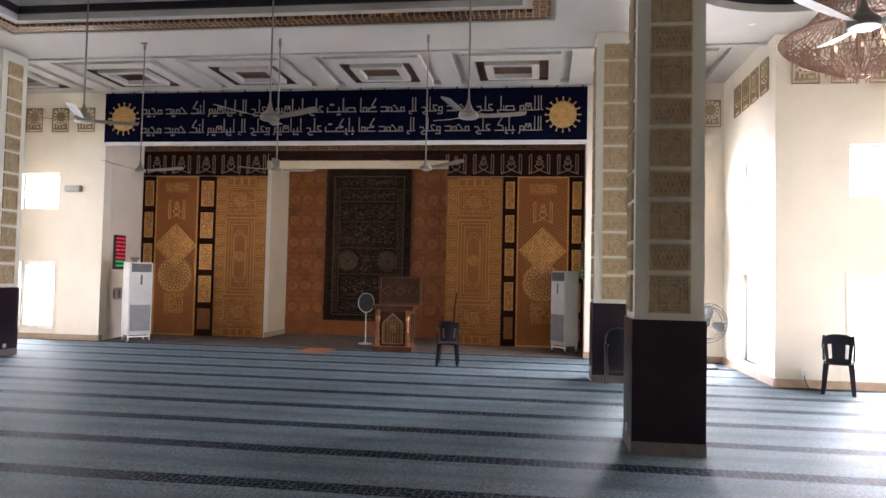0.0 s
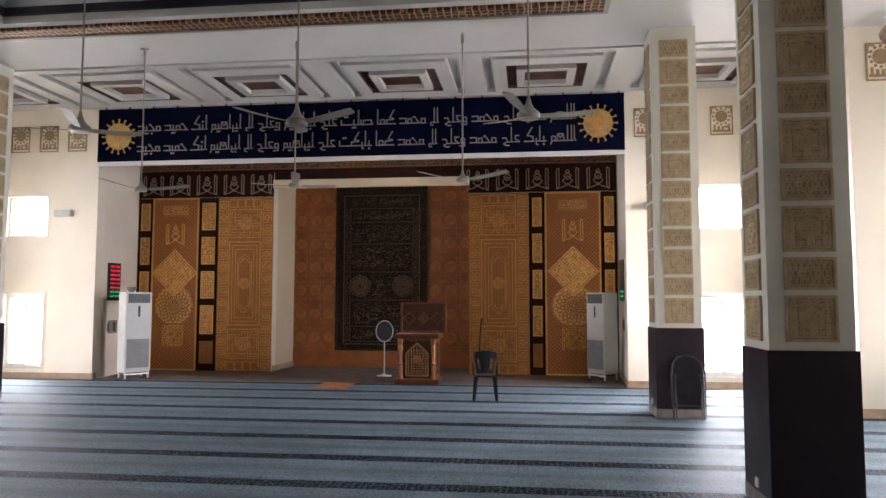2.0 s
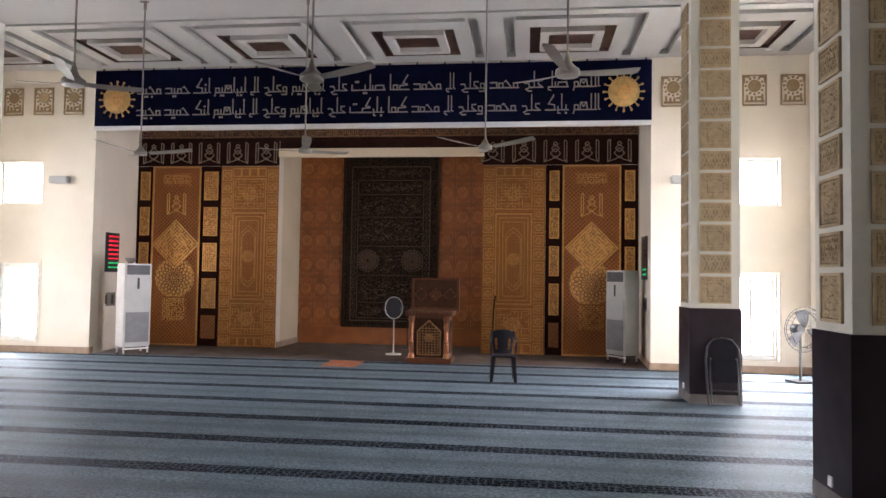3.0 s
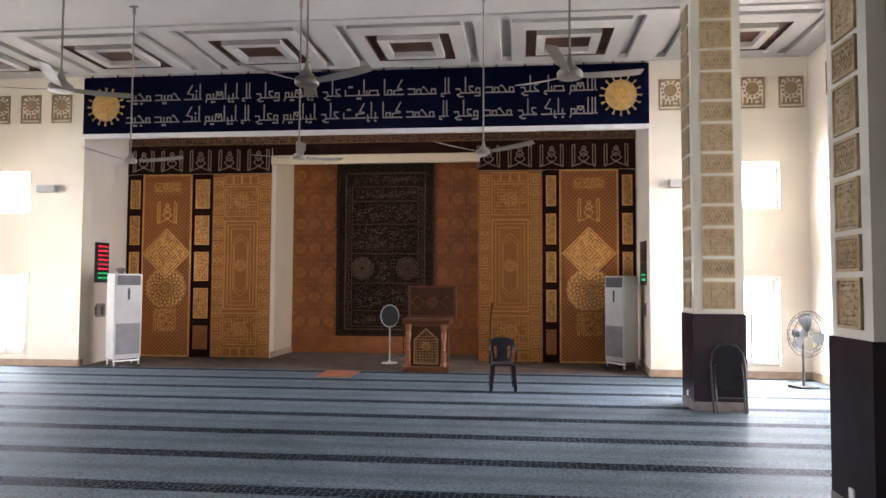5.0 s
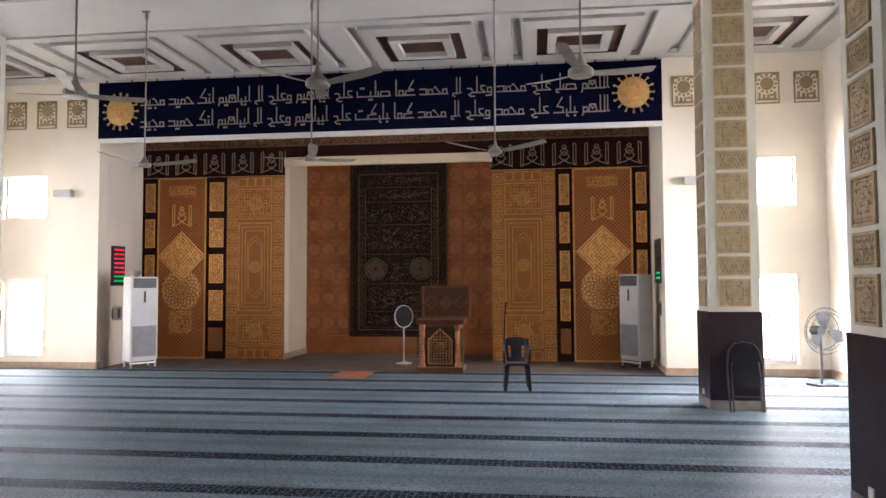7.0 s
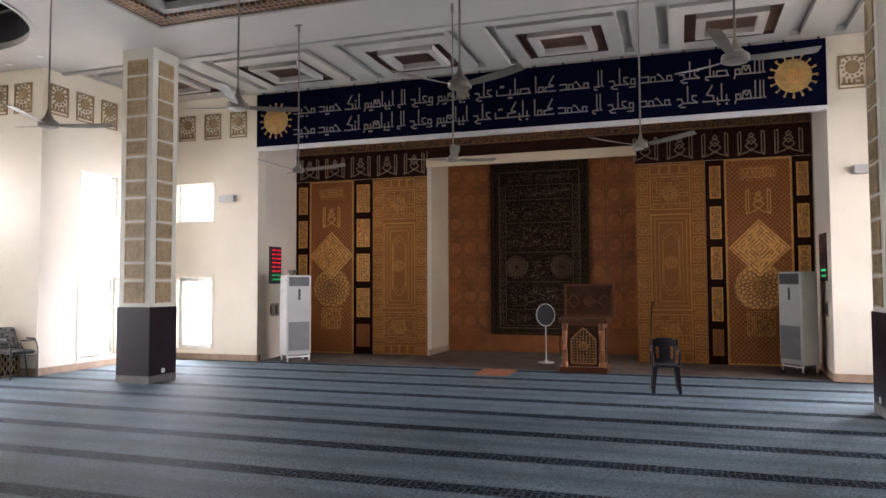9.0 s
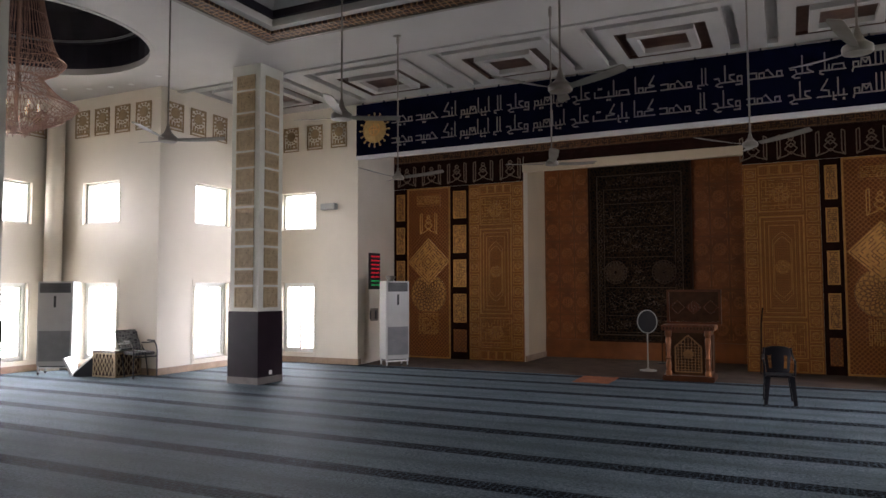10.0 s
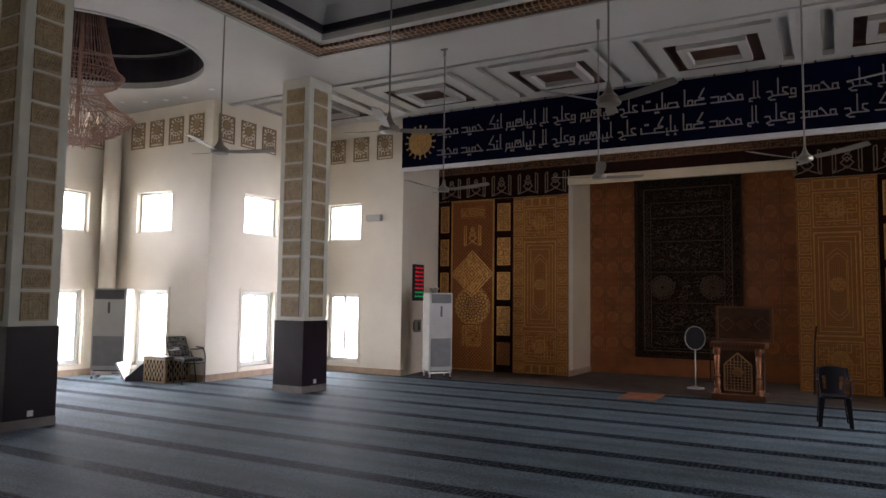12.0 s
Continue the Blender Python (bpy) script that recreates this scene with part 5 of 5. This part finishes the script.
# ---- plastic chairs ----
def plastic_chair(x, y, rz, label, size=(0.80, 0.9, 0.94)):
    """A moulded monobloc armchair; its front looks along -y before turning."""
    e = empty("plastic_chair", label, "chair", "plastic chairs", "", pose(x, y, 0, 0, 0, rz))
    e.scale = size
    bm = bmesh.new()
    box(bm, -0.21, 0.21, -0.22, 0.20, 0.40, 0.43)
    part("seat", bm, M_CHAIR, e, bevel=0.012)
    n = 9
    bm = bmesh.new()
    rows = []
    for j in range(7):
        t = j / 6
        z = 0.43 + 0.40 * t
        row = []
        for i in range(n):
            u = -1 + 2 * i / (n - 1)
            top = -0.05 * abs(u) ** 3 * t
            hw = 0.185 + 0.05 * t
            row.append((u * hw, 0.20 + 0.09 * t - 0.05 * (1 - u * u) * 0.5 + 0.02, z + top))
        rows.append(row)
    f = [[bm.verts.new(p) for p in r] for r in rows]
    g = [[bm.verts.new((p[0], p[1] + 0.016, p[2])) for p in r] for r in rows]
    for j in range(6):
        for i in range(n - 1):
            if j in (1, 2, 3) and i in (1, 6):
                continue
            bm.faces.new((f[j][i], f[j][i + 1], f[j + 1][i + 1], f[j + 1][i]))
            bm.faces.new((g[j][i], g[j + 1][i], g[j + 1][i + 1], g[j][i + 1]))
    for i in range(n - 1):
        bm.faces.new((f[6][i], f[6][i + 1], g[6][i + 1], g[6][i]))
    for j in range(6):
        bm.faces.new((f[j][0], f[j + 1][0], g[j + 1][0], g[j][0])), bm.faces.new((f[j][-1], g[j][-1], g[j + 1][-1], f[j + 1][-1]))
    part("backrest", bm, M_CHAIR, e, smooth=True)
    for s in (-1, 1):
        bm = bmesh.new()
        tube(bm, [(s * 0.235, -0.20, 0.43), (s * 0.245, -0.21, 0.60), (s * 0.25, -0.16, 0.64), (s * 0.25, 0.05, 0.645), (s * 0.235, 0.20, 0.70), (s * 0.22, 0.28, 0.80)], 0.02, 8)
        part("armrest", bm, M_CHAIR, e, smooth=True)
        for yy, yb in ((-0.19, -0.24), (0.19, 0.27)):
            bm = bmesh.new()
            v = []
            for z, hw, cx, cy in ((0.42, 0.045, s * 0.19, yy), (0.0, 0.030, s * 0.235, yb)):
                v += [bm.verts.new((cx + a * hw, cy + b * hw, z)) for a, b in ((-1, -1), (1, -1), (1, 1), (-1, 1))]
            bm.faces.new(v[:4]), bm.faces.new(v[4:][::-1])
            for i in range(4):
                bm.faces.new((v[i], v[4 + i], v[4 + (i + 1) % 4], v[(i + 1) % 4]))
            part("leg", bm, M_CHAIR, e)
    return e


plastic_chair(2.86, -1.90, 4, "dark navy plastic armchair alone on the carpet")
plastic_chair(8.98, -3.62, 158, "dark navy plastic armchair by the bright window", (0.86, 0.95, 1.08))

# folded chair leaning on the dado of a front column
fc = empty("folding_chair", "folded dark metal chair leaning on the dark column dado", "chair", "", "", pose(5.76, -3.72, 0) @ pose(0, 0, 0, -9))
bm = bmesh.new()
tube(bm, [(-0.20, 0, 0.012), (-0.215, 0, 0.60), (-0.19, 0, 0.76), (-0.12, 0, 0.85), (0.0, 0, 0.88), (0.12, 0, 0.85), (0.19, 0, 0.76), (0.215, 0, 0.60), (0.20, 0, 0.012)], 0.014, 8)
part("back_frame", bm, M_DARK, fc, "dark steel tube", smooth=True)
bm = bmesh.new()
for x in (-0.17, 0.17):
    tube(bm, [(x, -0.035, 0.014), (x, -0.03, 0.40), (x * 0.95, -0.03, 0.62)], 0.012, 8)
tube(bm, [(-0.17, -0.033, 0.20), (0.17, -0.033, 0.20)], 0.009, 8)
part("seat_frame", bm, M_DARK, fc, "dark steel tube", smooth=True)
bm = bmesh.new()
bar(bm, (0, -0.012, 0.70), (0, 0.012, 0.70), 0.19, 24)
part("backrest", bm, M_PAD, fc, "rounded black back pad", bevel=0.005)
part("seat", made(box, -0.165, 0.165, -0.052, -0.022, 0.30, 0.60), M_PAD, fc, "black seat pad", bevel=0.01)

# ---- pulpit ----
pul = empty("pulpit", "varnished carved wooden pulpit with a lattice arch front", "pulpit", "", "", pose(1.40, 0.30, 0))
pul.scale = (1.14, 1.0, 1.0)
PW = 0.33
part("plinth", made(box, -PW - 0.05, PW + 0.05, -0.30, 0.34, 0.0, 0.10), M_WOOD, pul, bevel=0.01)
part("body", made(box, -PW, PW, -0.22, 0.32, 0.10, 0.88), M_WOOD, pul)
part("front_ground", made(box, -PW + 0.09, PW - 0.09, -0.232, -0.222, 0.13, 0.84), M_WOOD_DARK, pul)
bm = bmesh.new()
arch = [(-0.19, 0.16), (-0.19, 0.60), (0.0, 0.80), (0.19, 0.60), (0.19, 0.16)]
loop_strip(bm, arch, 0.022, -0.25, -0.232)
for k in range(-3, 4):
    x = k * 0.05
    strip(bm, (x, 0.17), (x, 0.78 - abs(x) * 1.05), 0.009, -0.243, -0.232)
for k in range(10):
    z = 0.20 + k * 0.05
    hw = 0.18 if z < 0.6 else max(0.02, (0.79 - z) / 1.05)
    strip(bm, (-hw, z), (hw, z), 0.009, -0.243, -0.232)
rosette(bm, 0, 0.47, 0.07, -0.25, -0.236, 10, 0.02)
part("lattice_arch", bm, M_WOOD_LIGHT, pul, "pale wooden lattice arch", smooth=False)
for s in (-1, 1):
    bm = bmesh.new()
    lathe(bm, [(0.05, 0.10), (0.05, 0.16), (0.032, 0.19), (0.045, 0.26), (0.038, 0.34), (0.028, 0.37), (0.046, 0.40), (0.028, 0.43), (0.036, 0.62), (0.046, 0.72), (0.03, 0.76), (0.05, 0.80), (0.05, 0.88)], 16, s * (PW - 0.04), -0.25)
    part("turned_post", bm, M_COPPER, pul, "glossy turned post", smooth=True)
    part("side_panel", made(box, s * (PW + 0.001), s * (PW + 0.016), -0.15, 0.26, 0.18, 0.80) if s > 0 else made(box, -PW - 0.016, -PW - 0.001, -0.15, 0.26, 0.18, 0.80), M_WOOD_DARK, pul)
part("cornice", made(box, -PW - 0.06, PW + 0.06, -0.31, 0.36, 0.88, 0.98), M_WOOD, pul, bevel=0.012)
for k in range(15):
    part("dentil", made(box, -PW - 0.03 + k * 0.05, -PW - 0.005 + k * 0.05, -0.32, -0.311, 0.905, 0.945), M_WOOD_DARK, pul)
hd = part("head_board", made(box, -PW - 0.02, PW + 0.12, 0.20, 0.25, 0.98, 1.58), M_WOOD_DARK, pul, "dark carved board")
bm = bmesh.new()
rect_frame(bm, -PW - 0.03, PW + 0.13, 0.98, 1.60, 0.04, 0.18, 0.26)
part("board_frame", bm, M_WOOD, hd)
bm = bmesh.new()
for k in range(3):
    loop_strip(bm, [(-0.2 + k * 0.25 - 0.11, 1.28), (-0.2 + k * 0.25, 1.40), (-0.2 + k * 0.25 + 0.11, 1.28), (-0.2 + k * 0.25, 1.16)], 0.014, 0.188, 0.2)
rosette(bm, 0.05, 1.28, 0.09, 0.186, 0.2, 10, 0.012)
part("board_relief", bm, M_WOOD, hd)

# round-headed stand, stick, rug
st = empty("pedestal_fan", "small white pedestal fan with a dark round head", "fan", "", "", pose(0.47, 1.42, 0, 0, 0, 8))
part("base", made(lathe, [(0.16, 0.0), (0.16, 0.02), (0.05, 0.035), (0.02, 0.06)], 20), M_CASE, st, smooth=True)
part("pole", made(bar, (0, 0, 0.03), (0, 0, 0.76), 0.013, 8), M_CASE, st)
bm = bmesh.new()
pts = [(0.185 * math.cos(k * math.pi / 14), -0.02, 0.97 + 0.225 * math.sin(k * math.pi / 14)) for k in range(29)]
tube(bm, pts, 0.012, 6)
part("ring", bm, M_CASE, st)
bm = bmesh.new()
bar(bm, (0, -0.01, 0.97), (0, 0.04, 0.97), 0.178, 24)
for v in bm.verts:
    v.co.z = 0.97 + (v.co.z - 0.97) * 1.2
part("fan_disc", bm, M_DARK, st)
thin = empty("stand_rod", "thin dark standing rod behind the lectern stand", "rod", "", "", pose(0.5, 3.0, 0))
part("rod", made(bar, (0, 0, 0.01), (0, 0, 1.3), 0.012, 6), M_WOOD_DARK, thin)
part("foot", made(lathe, [(0.1, 0.0), (0.1, 0.015), (0.015, 0.03)], 14), M_DARK, thin)
stick = empty("wooden_staff", "thin dark staff leaning on the gold wall", "staff", "", "", pose(2.50, 1.72, 0))
bm = bmesh.new()
tube(bm, [(0, 0, 0.0), (0.01, 0.08, 0.4), (0.02, 0.2, 0.95), (0.05, 0.30, 1.24)], 0.016, 8)
part("shaft", bm, M_WOOD_DARK, stick)
bm = bmesh.new()
rug = []
for i in range(9):
    for j in range(9):
        x, y = -0.36 + i * 0.08, -0.55 + j * 0.12
        rug.append(bm.verts.new((x - 0.35 * (y + 0.1) * 0.1, y, 0.006 + 0.012 * noise.noise((x * 5, y * 5, 0)) + 0.006)))
for i in range(8):
    for j in range(8):
        bm.faces.new((rug[i * 9 + j], rug[(i + 1) * 9 + j], rug[(i + 1) * 9 + j + 1], rug[i * 9 + j + 1]))
ob = part("prayer_rug", bm, M_ORANGE)
ob.matrix_basis = pose(-0.06, -0.42, 0.004)
tagged(ob, "small orange prayer rug lying on the carpet", "rug")


# ---- wall fixtures ----
def prayer_clock(x, y, z, rz, red):
    e = empty("digital_clock", "tall black digital prayer clock with red and green figures", "clock", "", "", pose(x, y, z, 0, 0, rz))
    part("case", made(box, -0.23, 0.23, -0.045, 0, -0.41, 0.41), M_DARK, e)
    for k in range(8):
        zz = 0.33 - k * 0.092
        for s in (-1, 1):
            for q in range(4):
                part("digit", made(box, 0.05 + s * 0.08 - 0.066 + q * 0.037, 0.05 + s * 0.08 - 0.044 + q * 0.037, -0.05, -0.046, zz - 0.016, zz + 0.018), M_GREEN if k >= 6 else red, e)
    return e


prayer_clock(-5.455, 0.70, 2.04, 83.7, M_RED)
prayer_clock(5.47, 0.62, 2.04, -87, M_RED_OBLIQUE)


def switch_box(x, y, z, rz, w, h):
    e = empty("switch_plate", "small grey switch plate on the cream wall", "switch", "wall switches", "", pose(x, y, z, 0, 0, rz))
    part("plate", made(box, -w / 2, w / 2, -0.02, 0, -h / 2, h / 2), M_FAN, e)
    for s in (-1, 1):
        part("rocker", made(box, s * w / 4 - 0.03, s * w / 4 + 0.03, -0.03, -0.021, -h / 3, h / 3), M_DARK, e)


switch_box(-5.46, 0.70, 1.06, 83.7, 0.40, 0.28)
switch_box(5.47, 0.55, 1.16, -87, 0.18, 0.26)
switch_box(-5.57, 1.15, 0.22, 83.7, 0.10, 0.09)


def wall_speaker(x, y, z, rz):
    e = empty("wall_speaker", "small cream box loudspeaker high on the wall", "speaker", "wall speakers", "", pose(x, y, z, 0, 0, rz))
    part("case", made(box, -0.19, 0.19, -0.15, -0.02, -0.07, 0.07), M_CASE, e, bevel=0.01)
    part("bracket", made(box, -0.05, 0.05, -0.02, 0.0, -0.05, 0.05), M_GREY, e)


wall_speaker(-6.10, 0, 3.46, 0)
wall_speaker(5.98, 0, 3.44, 0)
for x, y in ((-8.3, -3.55), (-8.8, -3.6), (-9.3, -3.7), (-9.75, -3.9), (-7.4, -3.7), (8.6, -3.55), (7.7, -3.7), (9.3, -3.65), (7.3, -2.4), (-7.4, -0.35), (-6.4, -0.35), (6.4, -0.35), (7.4, -0.35)):
    z = C if y < -2.75 else CB
    e = empty("downlight", "small unlit recessed ceiling downlight", "downlight", "ceiling downlights", "", pose(x, y, z))
    part("rim", made(lathe, [(0.045, 0.0), (0.058, -0.003), (0.06, -0.008), (0.048, -0.009), (0.045, 0.0)], 16, 0, 0, False), M_STEEL, e)
    part("lens", made(bar, (0, 0, -0.006), (0, 0, -0.001), 0.045, 14), M_WHITE, e)
for x in (-10.62, 10.87):
    pp = part("corner_pipe", made(bar, (x, YB - 0.22, 0.0), (x, YB - 0.22, C), 0.17, 24), M_WALL, smooth=True)
    tagged(pp, "boxed round cream pipe in the bay corner", "pipe")

# ---- pedestal fan in the front corner ----
pf = empty("pedestal_fan", "tall grey pedestal fan with a round wire guard", "fan", "", "", pose(7.63, -1.08, 0, 0, 0, 18))
part("base", made(box, -0.17, 0.17, -0.17, 0.17, 0.0, 0.03), M_FANGREY, pf, bevel=0.01)
part("pole", made(bar, (0, 0, 0.03), (0, 0, 0.80), 0.02, 10), M_FANGREY, pf)
part("motor", made(bar, (0, -0.02, 0.86), (0, 0.16, 0.86), 0.075, 16), M_FANGREY, pf)
bm = bmesh.new()
for yy, rr in ((-0.17, 0.29), (-0.11, 0.365), (-0.05, 0.29)):
    tube(bm, [(rr * math.cos(k * math.pi / 16), yy, 0.86 + rr * math.sin(k * math.pi / 16)) for k in range(33)], 0.006, 5)
for k in range(28):
    a = 2 * math.pi * k / 28
    c, s = math.cos(a), math.sin(a)
    tube(bm, [(0.05 * c, -0.18, 0.86 + 0.05 * s), (0.29 * c, -0.17, 0.86 + 0.29 * s), (0.365 * c, -0.11, 0.86 + 0.365 * s), (0.29 * c, -0.05, 0.86 + 0.29 * s)], 0.0025, 4)
part("wire_guard", bm, M_FANGREY, pf)
for k in range(3):
    bm = bmesh.new()
    rows = []
    for r, a0, a1 in ((0.04, -0.3, 0.3), (0.15, -0.5, 0.45), (0.25, -0.42, 0.42), (0.32, -0.25, 0.3)):
        rows.append([bm.verts.new((r * math.cos(a), -0.11 + (a * 0.05), 0.86 + r * math.sin(a))) for a in (a0, (a0 + a1) / 2, a1)])
    back = [[bm.verts.new((v.co.x, v.co.y + 0.006, v.co.z)) for v in r] for r in rows]
    for rs, flip in ((rows, False), (back, True)):
        for p, q in zip(rs, rs[1:]):
            for i in range(2):
                f = (p[i], p[i + 1], q[i + 1], q[i])
                bm.faces.new(f[::-1] if flip else f)
    m = pose(0, 0, 0.86) @ pose(0, 0, 0, 0, 120 * k + 20, 0) @ pose(0, 0, -0.86)
    bmesh.ops.transform(bm, matrix=m, verts=bm.verts)
    part("blade", bm, M_FANGREY, pf)

# ---- seats in the left bay ----
ot = empty("storage_box", "low dark wooden box with gilt arabesque lattice sides", "box", "", "", pose(-8.56, -3.51, 0))
BW, BD, BH = 0.31, 0.29, 0.46
part("body", made(box, -BW, BW, -BD, BD, 0.0, BH), M_WOOD_DARK, ot)
part("top", made(box, -BW - 0.015, BW + 0.015, -BD - 0.015, BD + 0.015, BH + 0.001, BH + 0.035), M_FAN, ot, "pale worn top")
for turn, half, off in ((0, BW, BD), (90, BD, BW)):
    bm = bmesh.new()
    n = 6 if half > 0.3 else 5
    for k in range(n):
        x = -half + 0.07 + k * (2 * half - 0.14) / (n - 1)
        hw = (half - 0.07) / (n - 1) * 0.8
        loop_strip(bm, [(x - hw, 0.30), (x, 0.43), (x + hw, 0.30), (x + hw * 0.3, 0.23), (x + hw, 0.16), (x, 0.04), (x - hw, 0.16), (x - hw * 0.3, 0.23)], 0.015, -0.010, -0.001)
    rect_frame(bm, -half + 0.002, half - 0.002, 0.004, BH - 0.004, 0.028, -0.013, -0.001)
    ob = part("lattice", bm, M_PLAQUE, ot, "tan lattice side")
    ob.matrix_basis = pose(0, 0, 0, 0, 0, turn) @ pose(0, -off, 0)
ac = empty("armchair", "metal-framed armchair with dark patterned back and seat", "chair", "", "", pose(-7.98, -3.50, 0, 0, 0, 75))
part("seat", made(box, -0.20, 0.20, -0.23, 0.29, 0.42, 0.485), M_UPHOL, ac, "pale patterned seat", bevel=0.02)
bm = bmesh.new()
box(bm, -0.20, 0.20, -0.025, 0.025, 0.0, 0.42)
bk = part("backrest", bm, M_UPHOL, ac, bevel=0.02)
bk.matrix_basis = pose(0, 0.33, 0.50, -30, 0, 0)
for s in (-1, 1):
    bm = bmesh.new()
    tube(bm, [(s * 0.225, -0.24, 0.0), (s * 0.225, -0.24, 0.50), (s * 0.225, -0.20, 0.60), (s * 0.225, -0.13, 0.66), (s * 0.225, 0.14, 0.63), (s * 0.225, 0.36, 0.62)], 0.013, 8)
    tube(bm, [(s * 0.225, 0.10, 0.0), (s * 0.225, 0.22, 0.45), (s * 0.225, 0.31, 0.50), (s * 0.225, 0.55, 0.88)], 0.013, 8)
    part("side_frame", bm, M_DARK, ac, "dark steel tube", smooth=True)
    part("arm_pad", made(box, s * 0.225 - 0.022, s * 0.225 + 0.022, -0.12, 0.14, 0.662, 0.688), M_DARK, ac, bevel=0.008)
part("front_rail", made(bar, (-0.225, -0.235, 0.39), (0.225, -0.235, 0.39), 0.012, 8), M_DARK, ac)
fold = empty("folding_rest", "navy wedge floor backrest with a white inner face", "backrest", "", "", pose(-9.23, -3.86, 0, 0, 0, 30))


def prism(bm, outline, y0, y1):
    a = [bm.verts.new((x, y0, z)) for x, z in outline]
    b = [bm.verts.new((x, y1, z)) for x, z in outline]
    bm.faces.new(a), bm.faces.new(b[::-1])
    for k in range(len(outline)):
        m = (k + 1) % len(outline)
        bm.faces.new((a[m], a[k], b[k], b[m]))


part("wedge", made(prism, [(0.0, 0.0), (0.36, 0.0), (0.37, 0.33), (0.34, 0.35), (0.0, 0.05)], -0.16, 0.16), M_CHAIR, fold, "navy wedge", bevel=0.012)
part("white_face", made(prism, [(0.01, 0.064), (0.335, 0.352), (0.32, 0.368), (-0.005, 0.08)], -0.15, 0.15), M_WHITE, fold, "white inner face")
part("flap", made(prism, [(-0.005, 0.01), (-0.005, 0.05), (-0.17, 0.36), (-0.20, 0.34), (-0.04, 0.01)], -0.16, 0.16), M_WHITE, fold, "white raised flap", bevel=0.006)
cab = empty("floor_cable", "thin dark cable and plug by the skirting", "cable", "", "", pose(8.62, -3.30, 0))
bm = bmesh.new()
tube(bm, [(0, 0.07, 0.22), (0.02, 0.05, 0.10), (0.05, 0.0, 0.012), (0.3, -0.1, 0.012), (0.42, -0.2, 0.012)], 0.008, 6)
part("cord", bm, M_DARK, cab)
part("plug", made(box, -0.04, 0.04, 0.06, 0.095, 0.18, 0.28), M_WHITE, cab)
